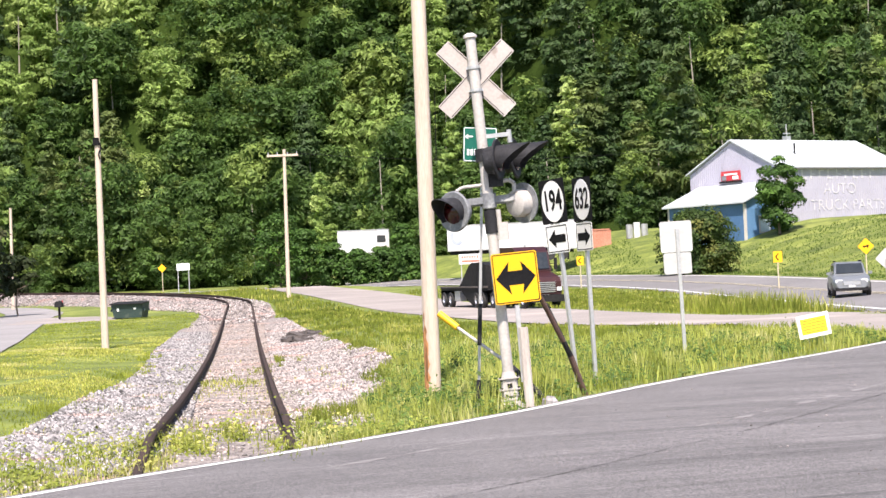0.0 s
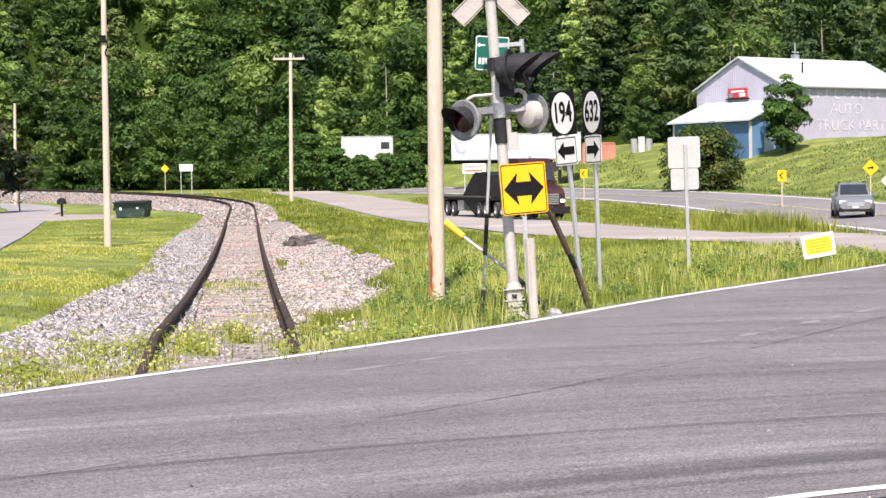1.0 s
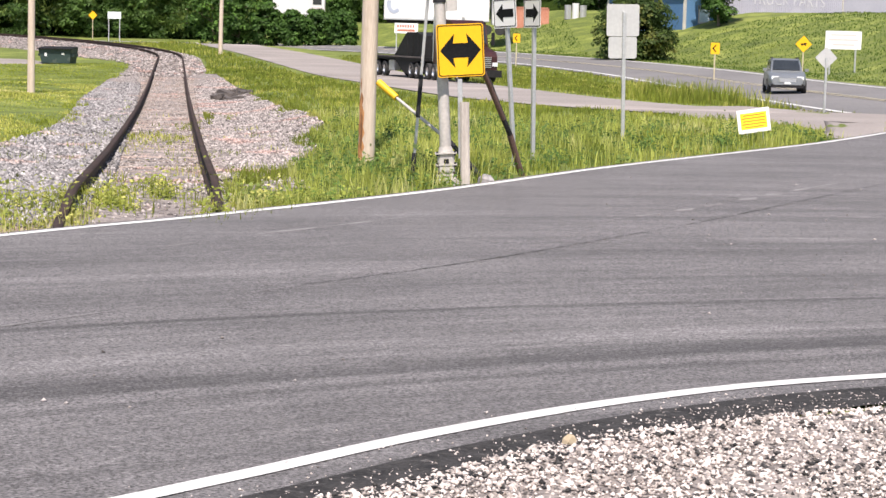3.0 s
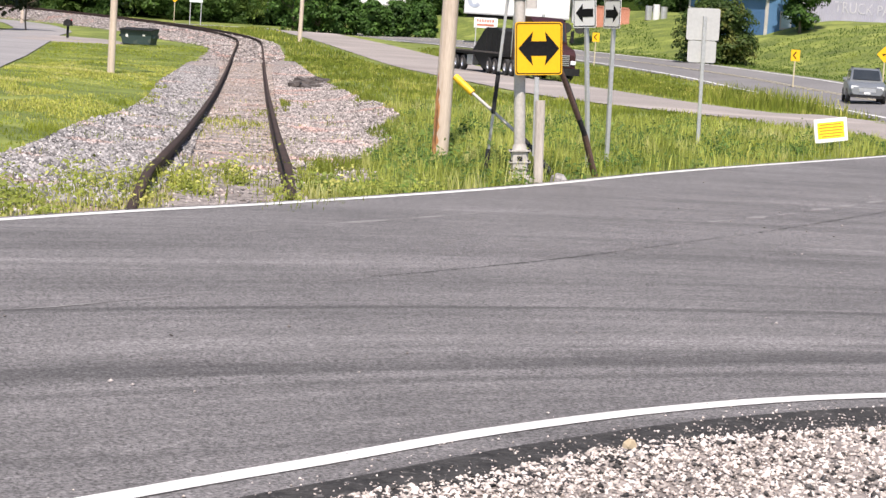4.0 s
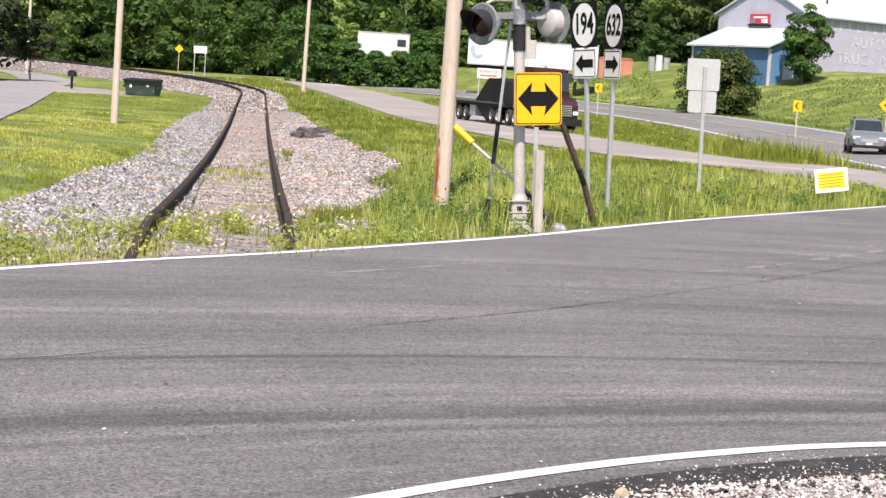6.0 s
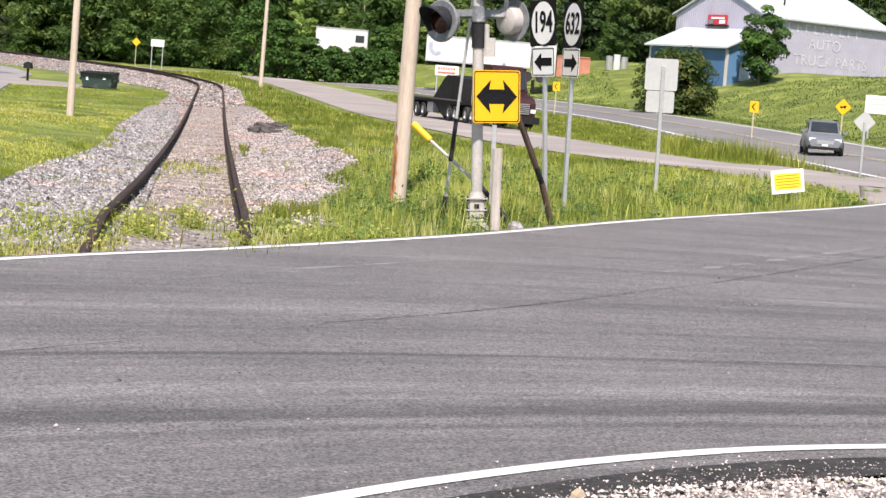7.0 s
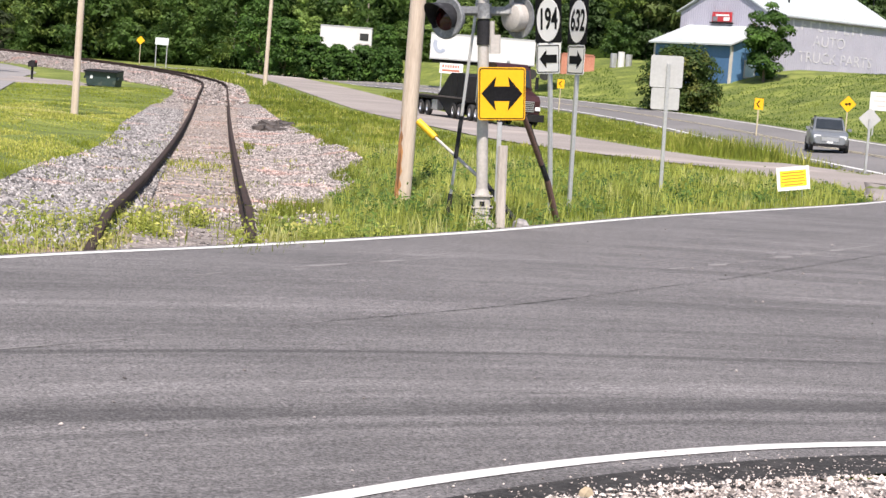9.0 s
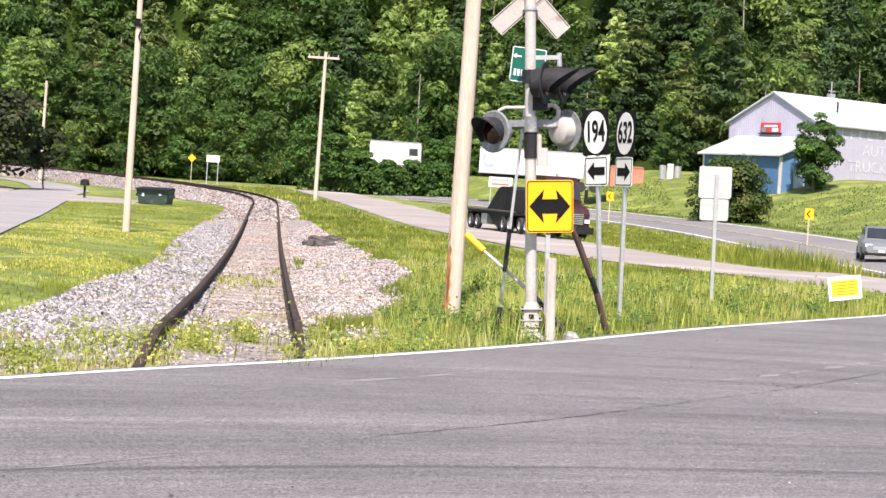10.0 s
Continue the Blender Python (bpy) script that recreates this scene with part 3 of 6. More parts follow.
ribbon("driveway", offset(DRIVE, -1.9), offset(DRIVE, 1.9), ASPHALT_DRIVE, "pale grey asphalt driveway beside the mown lawn", lift=0.03, drape=True)


# ---- railway ----
track = thing("railway_track", pose(0, 0, 0), "rusty single railway track curving left on pale ballast", "railway", kind="structure")


def rail(side):
    """A rail of head, web and foot, swept along the track; it starts as a rusted stub at the road."""
    line = offset(TRK, side * 0.705)
    prof = [(-0.07, 0), (0.07, 0), (0.07, 0.014), (0.012, 0.035), (0.012, 0.125), (0.042, 0.132), (0.042, 0.168), (-0.042, 0.168), (-0.042, 0.132), (-0.012, 0.125), (-0.012, 0.035), (-0.07, 0.014)]
    d_edge, _, s_edge = near_line(line[:, 0], line[:, 1], FAR_EDGE)
    keep = (s_edge < 0) & (d_edge > 0.12)
    line, d_edge = line[keep], d_edge[keep]
    g = np.gradient(line[:, :2], axis=0)
    g /= np.linalg.norm(g, axis=1)[:, None]
    k = len(prof)
    vs = np.array([[(p[0] + n[1] * u, p[1] - n[0] * u, p[2] + h * 1.12 + 0.006 - 0.17 * float(smooth01(1 - e / 2.2))) for u, h in prof] for p, n, e in zip(line, g, d_edge)]).reshape(-1, 3)
    n = len(line)
    ring = np.arange(n * k).reshape(n, k)
    q = np.stack([ring[:-1], ring[1:], np.roll(ring[1:], -1, 1), np.roll(ring[:-1], -1, 1)], -1).reshape(-1, 4)
    ob = new("rail", fast_mesh("rail", vs, q, RAIL_RUST))
    ob.parent = track
    return ob


rail(1), rail(-1)

offs = np.linspace(-2.3, 1.9, 12)
v = np.stack([offset(TRK[::2], o) for o in offs], 1)
wide = 1.5 * smooth01((TRK[::2, 1] - 108) / 25)[:, None] * np.maximum(-offs, 0)[None, :] ** 1.2
g = np.gradient(TRK[::2, :2], axis=0)
g /= np.linalg.norm(g, axis=1)[:, None]
v[..., 0] -= g[:, None, 1] * wide
v[..., 1] += g[:, None, 0] * wide
rng = np.random.default_rng(4)
v[:, 0, :2] += rng.normal(0, 0.08, (v.shape[0], 1))
h = height(v[..., 0], v[..., 1])
v[..., 2] = h + 0.02 + rng.normal(0, 0.012, h.shape)
v[:, 0, 2] -= 0.06
v[:, -1, 2] -= 0.06
d_edge, _, s_edge = near_line(v[..., 0], v[..., 1], FAR_EDGE)
v[..., 2] = np.where((s_edge > 0) | (d_edge < 0.15) | ((offs[None, :] > 0.95) & (v[..., 1] < 23.5)), -0.3, v[..., 2])
i = np.arange(v.shape[0] * 12).reshape(-1, 12)
q = np.stack([i[:-1, :-1], i[:-1, 1:], i[1:, 1:], i[1:, :-1]], -1).reshape(-1, 4)
tagged(new("ballast_bed", fast_mesh("ballast_bed", v.reshape(-1, 3), q, GRAVEL, True)), "pale grey and pinkish crushed-stone ballast", "ballast", kind="structure")


def patch(name, outline, material, label, category, lift=0.03, rough=0.02):
    """A patch of loose ground inside an outline, uneven, thinning at its rim."""
    p = np.array(outline, float)
    line = curve(np.column_stack([np.vstack([p, p[:1]]), np.zeros(len(p) + 1)]), 0.8)[:-1, :2]
    c = line.mean(0)
    rng = np.random.default_rng(len(name))
    rings = []
    for t in (0.0, 0.3, 0.55, 0.75, 0.9, 0.975, 1.0):
        r = c + (line - c) * t
        if t == 1.0:
            r = r + rng.normal(0, 0.06, r.shape)
        z = height(r[:, 0], r[:, 1]) + (lift + rng.normal(0, rough, len(r)) * (0 < t < 1) if t < 1 else -0.02)
        rings.append(np.column_stack([r, z]))
    v = np.stack(rings).reshape(-1, 3)
    k, n = len(line), len(rings)
    i = np.arange(k * n).reshape(n, k)
    q = np.stack([i[:-1], np.roll(i[:-1], -1, 1), np.roll(i[1:], -1, 1), i[1:]], -1).reshape(-1, 4)
    return tagged(new(name, fast_mesh(name, v, q, material, True)), label, category, kind="structure")


patch("gravel_bank", GRAVEL_LEFT, GRAVEL, "bank of pale grey crushed stone beside the track", "gravel", 0.03, 0.0)
patch("gravel_spill", GRAVEL_RIGHT, GRAVEL, "pale crushed stone spilled beside the track", "gravel", 0.03, 0.0)
patch("gravel_pad", [(-23, 101), (-20.5, 101.5), (-18.4, 103.2), (-17.4, 106.5), (-19, 111), (-23, 113)], ASPHALT_OLD, "pale worn gravel pad under the dumpster", "gravel", 0.04)
patch("gravel_yard", [(-22.6, 86), (-23.6, 97), (-26.0, 110), (-29.6, 126), (-35, 128), (-36, 108), (-29, 86)], ASPHALT_OLD, "pale worn gravel yard beyond the driveway", "gravel", 0.05, 0.0)
patch("junction_apron", APRON, ASPHALT_OLD, "pale broken asphalt where the side road meets the bend", "road", 0.02, 0.0)
patch("gravel_corner", GRAVEL_NEAR, GRAVEL, "pinkish loose gravel shoulder at the road corner", "gravel", 0.0, 0.006)


# ---- poles ----
def utility_pole(name, x, y, top, lean, r0, r1, label, depth=0.0):
    """A tapered wooden pole with a few checks; lean: metres at the top."""
    z = z_at(x, y)
    ob = thing(name, pose(x, y, z), label, "utility pole")
    s = Shape()
    n = 14
    v = [(lean[0] * i / n + (r0 + (r1 - r0) * i / n) * math.cos(t), (r0 + (r1 - r0) * i / n) * math.sin(t), -0.1 + (top - z + 0.1) * i / n) for i in range(n + 1) for t in np.arange(16) * math.tau / 16]
    s.add(v, [(i * 16 + j, i * 16 + (j + 1) % 16, i * 16 + 16 + (j + 1) % 16, i * 16 + 16 + j) for i in range(n) for j in range(16)] + [tuple(range(n * 16, n * 16 + 16))])
    part("pole", s, POLE_WOOD, ob, smooth=True)
    return ob


near_pole = utility_pole("utility_pole", -0.09, 27.5, 10.5, (0.06, 0.0), 0.118, 0.095, "tall bleached wooden utility pole with an orange-brown scar at its foot")
s = Shape()
scar_z = np.linspace(0.0, 1.25, 14)
vs = []
for i, z in enumerate(scar_z):
    lo, hi = 196 + 14 * math.sin(i * 1.9) + 2.2 * max(0, i - 8) ** 1.6, 246 + 10 * math.sin(i * 2.7) - 2.6 * max(0, i - 7) ** 1.6
    for j in range(7):
        t = radians(lo + (max(hi, lo + 2) - lo) * j / 6)
        r = 0.1215 - 0.002 * z
        vs.append((0.006 * z + r * math.cos(t), r * math.sin(t), z))
s.add(vs, [(i * 7 + j, i * 7 + j + 1, i * 7 + 8 + j, i * 7 + 7 + j) for i in range(13) for j in range(6)])
part("split_scar", s, SCAR, near_pole, "orange-brown bare split wood")
s = Shape().rod((0.19, -0.02, 3.4), (0.21, -0.02, 4.4), 0.006).rod((0.135, -0.02, 3.4), (0.19, -0.02, 3.45), 0.006)
part("ground_wire", s, BLACK_PAINT, near_pole)

lawn_pole = utility_pole("utility_pole", -11.05, 63.7, 8.7, (0.02, 0), 0.125, 0.085, "bleached wooden utility pole standing in the mown lawn")
s = Shape().box((-0.11, -0.14, 6.7), (0.09, -0.07, 6.95), None, 0.02).tube([(0.1, -0.05, 6.8), (0.14, -0.06, 6.6), (0.05, -0.08, 6.4), (0.1, -0.1, 6.25)], 0.025)
part("bracket", s, BLACK_PAINT, lawn_pole, "dark cable bracket")
far_pole = utility_pole("utility_pole", -10.55, 135.8, 11.2, (0.12, 0), 0.15, 0.11, "weathered wooden utility pole with a short crossarm by the far road")
s = Shape().box((-1.1, -0.14, 11.05 - z_at(-10.55, 135.8) - 0.35), (1.1, -0.02, 11.05 - z_at(-10.55, 135.8) - 0.2), None, 0.02)
part("crossarm", s, POLE_WOOD, far_pole)
for dx in (-1.0, -0.35, 0.35, 1.0):
    part("insulator", Shape().rod((dx, -0.08, 11.05 - z_at(-10.55, 135.8) - 0.2), (dx, -0.08, 11.05 - z_at(-10.55, 135.8) - 0.03), 0.05, 0.03, 8), GALV, far_pole)
utility_pole("utility_pole", -33.0, 150.0, 8.6, (0.1, 0), 0.14, 0.1, "weathered wooden utility pole beyond the dark tree")


# ---- signs ----
def rounded(w, h, r, n=5):
    """The outline of a plate with rounded corners, about its middle."""
    out = []
    for cx, cz, a in ((w / 2 - r, h / 2 - r, 0), (-w / 2 + r, h / 2 - r, 90), (-w / 2 + r, -h / 2 + r, 180), (w / 2 - r, -h / 2 + r, 270)):
        out += [(cx + r * math.cos(radians(a + 90 * i / n)), cz + r * math.sin(radians(a + 90 * i / n))) for i in range(n + 1)]
    return out


def ellipse(a, b, n=32):
    return [(a * math.cos(math.tau * i / n), b * math.sin(math.tau * i / n)) for i in range(n)]


def rim(outer, inner, y0, y1):
    """A flat border between two outlines of as many points."""
    s = Shape()
    k = len(outer)
    vs = [(x, y, z) for y in (y0, y1) for o in (outer, inner) for x, z in o]
    fs = []
    for i in range(k):
        j = (i + 1) % k
        fs += [(i, j, k + j, k + i), (2 * k + i, 3 * k + i, 3 * k + j, 2 * k + j), (i, 2 * k + i, 2 * k + j, j), (k + i, k + j, 3 * k + j, 3 * k + i)]
    return s.add(vs, fs)


def words(name, text, size, m, material, parent, spread=1.0, bold=0.0):
    """Raised letters from the built-in font, as a mesh."""
    cu = bpy.data.curves.new(name, "FONT")
    cu.body, cu.size, cu.extrude, cu.align_x, cu.align_y = text, size, 0.002, "CENTER", "CENTER"
    cu.resolution_u, cu.offset = 4, bold
    tmp = bpy.data.objects.new(name, cu)
    me = bpy.data.meshes.new_from_object(tmp)
    bpy.data.objects.remove(tmp)
    me.transform(Matrix.Diagonal((spread, 1, 1, 1)))
    me.materials.clear()
    me.materials.append(material)
    ob = new(name, me)
    ob.parent = parent
    ob.matrix_local = m
    return ob


def plate(parent, m, w, h, material, name="panel", r=0.04, label="", thick=0.004):
    ob = part(name, Shape().slab(rounded(w, h, r), 0, thick), material, parent, label)
    ob.matrix_local = m
    return ob


def bolt_pair(panel, dz):
    s = Shape()
    for z in (dz, -dz):
        s.rod((0, -0.008, z), (0, 0.0, z), 0.009, 0.009, 8)
    part("bolts", s, GALV, panel)


def arrow_outline(length, shaft, head, head_len):
    """An arrow that points to -x."""
    a = length / 2
    return [(-a, 0), (-a + head_len, head), (-a + head_len, shaft), (a, shaft), (a, -shaft), (-a + head_len, -shaft), (-a + head_len, -head)]


def two_way_outline():
    a, hl, hd, sh = 0.26, 0.185, 0.2, 0.085
    return [(-a, 0), (-a + hl, hd), (-a + hl * 0.88, sh), (a - hl * 0.88, sh), (a - hl, hd), (a, 0), (a - hl, -hd), (a - hl * 0.88, -sh), (-a + hl * 0.88, -sh), (-a + hl, -hd)]


def shield_sign(x, y, number, turn, lean, arrow_turn, label, top):
    """A route marker over an arrow plate on a square steel post."""
    ob = thing("route_sign", pose(x, y, 0) @ pose(0, 0, 0, 0, lean, 0), label, "road sign", "route signs by the crossing")
    s = Shape().box((-0.026, -0.026, -0.1), (0.026, 0.026, top), pose(0, 0, 0, 0, 0, turn), 0.005)
    part("post", s, GALV, ob)
    panel = plate(ob, pose(0, 0, top - 0.26, 0, 0, turn) @ pose(0, -0.034, 0), 0.6, 0.62, BLACK_PAINT, "route_panel", 0.02)
    oval = part("white_oval", Shape().slab(ellipse(0.262, 0.29), -0.003, 0), SIGN_WHITE, panel)
    words("number", number, 0.4, pose(0, -0.005, 0, 90, 0, 0), BLACK_PAINT, panel, 0.74, 0.009)
    pl = plate(ob, pose(0, 0, top - 0.26 - 0.31 - 0.215, 0, arrow_turn, turn) @ pose(0, -0.034, 0), 0.53, 0.40, SIGN_WHITE, "arrow_panel", 0.03)
    part("border", rim(rounded(0.5, 0.37, 0.025), rounded(0.475, 0.345, 0.02), -0.002, 0), BLACK_PAINT, pl)
    return ob, pl


ob, pl = shield_sign(1.94, 26.7, "194", -58, -4.6, 0, "white oval route 194 marker over an arrow plate, leaning steel post", 2.87)
part("arrow", Shape().slab(arrow_outline(0.4, 0.055, 0.125, 0.16), -0.003, 0), BLACK_PAINT, pl)
ob, pl = shield_sign(2.21, 26.9, "632", -69, -1.2, 0, "white oval route 632 marker over an arrow plate, steel post", 2.88)
part("arrow", Shape().slab([(-a, b) for a, b in arrow_outline(0.4, 0.055, 0.125, 0.16)][::-1], -0.003, 0), BLACK_PAINT, pl)

back_sign = thing("road_sign", pose(4.42, 34.4, 0) @ pose(0, 0, 0, 0, -1.2, 0), "bare metal backs of two stacked road signs on a steel post", "road sign")
part("post", Shape().box((-0.032, -0.026, -0.1), (0.032, 0.026, 2.3), None, 0.006), GALV, back_sign)
plate(back_sign, pose(-0.02, 0.03, 2.16), 0.575, 0.56, ALU_BACK, "upper_panel", 0.04)
plate(back_sign, pose(-0.02, 0.03, 1.68), 0.5, 0.38, ALU_BACK, "lower_panel", 0.04)

yard = thing("yard_sign", pose(7.16, 36.2, z_at(7.16, 36.2)) @ pose(0, 0, 0, 0, -9, 4), "small white yard sign with yellow panel stuck in the grass", "yard sign")
plate(yard, pose(0, 0, 0.42), 0.62, 0.44, SIGN_WHITE, "panel", 0.006, thick=0.008)
part("yellow_field", Shape().slab(rounded(0.5, 0.3, 0.005), -0.003, 0), YARD_YELLOW, yard).matrix_local = pose(0, 0, 0.42)
s = Shape()
for i, w in enumerate((0.4, 0.46, 0.42, 0.46, 0.36)):
    s.slab([(-w / 2, 0.118 - i * 0.055), (w / 2, 0.118 - i * 0.055), (w / 2, 0.098 - i * 0.055), (-w / 2, 0.098 - i * 0.055)], -0.005, -0.0032)
part("lettering_bars", s, YARD_INK, yard).matrix_local = pose(0, 0, 0.42)
s = Shape().rod((-0.15, 0.006, -0.15), (-0.15, 0.006, 0.45), 0.004, 0.004, 6).rod((0.15, 0.006, -0.15), (0.15, 0.006, 0.45), 0.004, 0.004, 6)
part("wire_stake", s, GALV, yard)


def warning_sign(x, y, z, top, size, diamond, label, turn=0, back=False, ground=None):
    g = z_at(x, y) if ground is None else ground
    ob = thing("warning_sign", pose(x, y, g), label, "road sign")
    part("post", Shape().box((-0.04, -0.03, -0.2), (0.04, 0.03, z - g), pose(0, 0, 0, 0, 0, turn), 0.008), GALV if back else SIGN_POST, ob)
    pn = plate(ob, pose(0, 0, z - g, 0, 45 if diamond else 0, 0) if back else pose(0, 0, z - g, 0, 45 if diamond else 0, 0) @ pose(0, -0.045, 0), size, size if diamond else size * 1.25, ALU_BACK if back else SIGN_YELLOW, "panel", 0.05)
    if back:
        pn.matrix_local = pose(0, 0.04, z - g, 0, 45, 0)
    ob.matrix_world = pose(x, y, g, 0, 0, turn)
    return ob, pn


chevron = [(0.13, 0.3), (-0.12, 0), (0.13, -0.3), (0.0, -0.3), (-0.25, 0), (0.0, 0.3)]
for cx, cy, cz in ((21.1, 120.0, 2.05), (11.1, 151.0, 2.55)):
    ob, pn = warning_sign(cx, cy, cz, 0, 0.55, False, "yellow chevron sign with a black arrowhead on the highway bank", 0)
    part("chevron", Shape().slab([(x * 0.7, z * 0.7) for x, z in chevron], -0.006, -0.001), BLACK_PAINT, pn)
    ob["group"] = "chevron signs on the bend"
ob, pn = warning_sign(27.7, 125.0, 2.5, 0, 0.76, True, "yellow diamond warning sign with a dark truck symbol on the bank", 0)
s = Shape().slab([(-0.2, -0.04), (0.14, -0.04), (0.2, 0.02), (0.2, 0.08), (0.06, 0.1), (0.02, 0.04), (-0.2, 0.04)], -0.006, -0.001)
s.slab(ellipse(0.05, 0.05, 12), -0.007, -0.001, pose(-0.11, 0, -0.06)).slab(ellipse(0.05, 0.05, 12), -0.007, -0.001, pose(0.11, 0, -0.06))
part("truck_symbol", s, BLACK_PAINT, pn).matrix_local = pose(0, 0, 0, 0, -45, 0)
warning_sign(15.75, 67.5, 1.62, 0, 0.56, True, "bare metal back of a diamond road sign on a post", 0, True)

board = thing("business_sign", pose(31.0, 128.0, z_at(31.0, 128.0)), "white rectangular business signboard with faint grey lettering", "signboard")
bh = 2.85 - z_at(31.0, 128.0)
part("leg", Shape().box((-0.9, 0, -0.3), (-0.8, 0.1, bh + 0.4)), GALV, board)
part("leg", Shape().box((0.8, 0, -0.3), (0.9, 0.1, bh + 0.4)), GALV, board)
plate(board, pose(0, -0.04, bh), 2.4, 1.2, SIGN_WHITE, "panel", 0.03, thick=0.03)
for i, w in enumerate((1.7, 2.0, 1.5)):
    bar = Shape().slab([(-w / 2, 0.4 - i * 0.32), (w / 2, 0.4 - i * 0.32), (w / 2, 0.27 - i * 0.32), (-w / 2, 0.27 - i * 0.32)], -0.006, -0.001)
    part("lettering_bar", bar, PALE_INK, board).matrix_local = pose(0, -0.04, bh)

far_sign = thing("guide_sign", pose(-30.9, 235, z_at(-30.9, 235)), "small white guide sign on two posts at the wood's edge", "road sign")
fz = z_at(-30.9, 235)
plate(far_sign, pose(0, -0.05, 4.5 - fz), 1.6, 0.85, SIGN_GREENISH, "panel", 0.05)
for dx in (-0.65, 0.65):
    part("post", Shape().box((dx - 0.05, -0.04, -0.2), (dx + 0.05, 0.04, 4.8 - fz)), GALV, far_sign)
ob, pn = warning_sign(-33.6, 236.0, 4.45, 0, 0.75, True, "yellow diamond warning sign at the wood's edge", 0)


# ---- crossing signal ----
LEAN = -3.9
mast = thing("crossing_signal", pose(0.885, 23.25, 0) @ pose(0, 0, 0, 0, LEAN, 0), "leaning silver railway crossing mast with crossbuck and dark hooded lamps", "crossing signal")
part("mast", Shape().rod((0, 0, 0.05), (0, 0, 4.52), 0.068, 0.064, 20), SILVER_PAINT, mast, smooth=True)
part("cap", Shape().lathe([(0.0, 0.06), (0.045, 0.055), (0.082, 0.03), (0.085, 0.0), (0.06, -0.02)], pose(0, 0, 4.53), 16), SILVER_PAINT, mast, smooth=True)
base = part("base_casting", Shape().box((-0.12, -0.12, 0.0), (0.12, 0.12, 0.07), None, 0.02).box((-0.1, -0.1, 0.07), (0.1, 0.1, 0.33), None, 0.025).box((-0.085, -0.118, 0.13), (0.085, -0.1, 0.29), None, 0.004).rod((0, 0, 0.33), (0, 0, 0.42), 0.095, 0.075, 16), SILVER_PAINT, mast, "chipped silver base casting")
for bx in (-0.095, 0.095):
    part("anchor_bolt", Shape().rod((bx, -0.1, 0.05), (bx, -0.1, 0.12), 0.016, 0.016, 6), RAIL_RUST, base)
for z in (0.075, 0.2, 0.335):
    part("flange", Shape().box((-0.128, -0.128, z), (0.128, 0.128, z + 0.016), None, 0.02), SILVER_PAINT, base)
    for bx in (-0.105, 0.105):
        part("flange_bolt", Shape().rod((bx, -0.105, z - 0.02), (bx, -0.105, z + 0.035), 0.013, 0.013, 6), SIGNAL_BLACK, base)
part("latch_plate", Shape().box((-0.03, -0.124, 0.225), (0.03, -0.119, 0.28), None, 0.002), SIGNAL_BLACK, base)
part("footing", Shape().box((-0.2, -0.17, -0.12), (0.2, 0.2, 0.02), None, 0.04), CONCRETE, mast, "rough concrete footing")
for ang in (45, -45):
    bl = part("crossbuck_blade", Shape().slab(rounded(1.14, 0.225, 0.012, 2), 0, 0.006), CROSS_BACK, mast, "white crossbuck blade seen from its bare back")
    bl.matrix_local = pose(0.02, 0.075 + (0.008 if ang > 0 else 0), 4.03, 0, ang + 4, 0)
    ed = part("edge_stripe", Shape().slab([(-0.55, 0.1), (0.55, 0.1), (0.55, 0.092), (-0.55, 0.092)], -0.003, 0).slab([(-0.55, -0.092), (0.55, -0.092), (0.55, -0.1), (-0.55, -0.1)], -0.003, 0), BLACK_PAINT, bl)
for z in (3.88, 4.16):
    s = Shape().lathe([(0.07, -0.018), (0.078, -0.018), (0.078, 0.018), (0.07, 0.018)], pose(0, 0, z), 16).box((-0.09, -0.012, z - 0.014), (0.09, 0.1, z + 0.014))
    part("clamp", s, GALV, mast)


def lamp(m, backing, can_material, label="", visor=0.36):
    """A crossing lamp that faces its -y: round backing, can, hood and lens."""
    back = part("lamp_backing", Shape().lathe([(0.0, 0.0), (0.15, 0.0), (0.235, 0.014), (0.25, 0.004), (0.25, -0.012), (0.15, -0.012), (0.0, -0.012)], pose(0, 0, 0, 90, 0, 0), 28), backing, mast, label, True)
    back.matrix_local = m
    part("lamp_can", Shape().lathe([(0.17, -0.012), (0.172, -0.1), (0.16, -0.15), (0.12, -0.17), (0.0, -0.175)], pose(0, 0, 0, 90, 0, 0), 24), can_material, back, "", True)
    n = 24
    ring = [radians(-40 + 260 * k / n) for k in range(n + 1)]
    vs = []
    for r in (0.165, 0.17):
        for y in (0.0, 0.5, 1.0):
            for t in ring:
                depth = 0.08 + visor * max(0.0, 0.3 + 0.7 * math.sin(t)) ** 1.3
                rr = r + 0.006 * y
                vs.append((rr * math.cos(t), -depth * y, rr * math.sin(t) - 0.012 * y * y))
    k = n + 1
    fs = [(a + j, a + j + 1, a + k + j + 1, a + k + j) for a in (0, k) for j in range(n)]
    fs += [(3 * k + a + k + j, 3 * k + a + k + j + 1, 3 * k + a + j + 1, 3 * k + a + j) for a in (0, k) for j in range(n)]
    fs += [(2 * k + j, 2 * k + j + 1, 5 * k + j + 1, 5 * k + j) for j in range(n)]
    part("hood", Shape().add(vs, fs), SIGNAL_BLACK, back, "", True)
    part("lens", Shape().lathe([(0.0, 0.055), (0.08, 0.045), (0.148, 0.018), (0.148, 0.004)], pose(0, 0, 0, 90, 0, 0), 24), LENS_RED, back, "dark red glass lens", True)
    return back


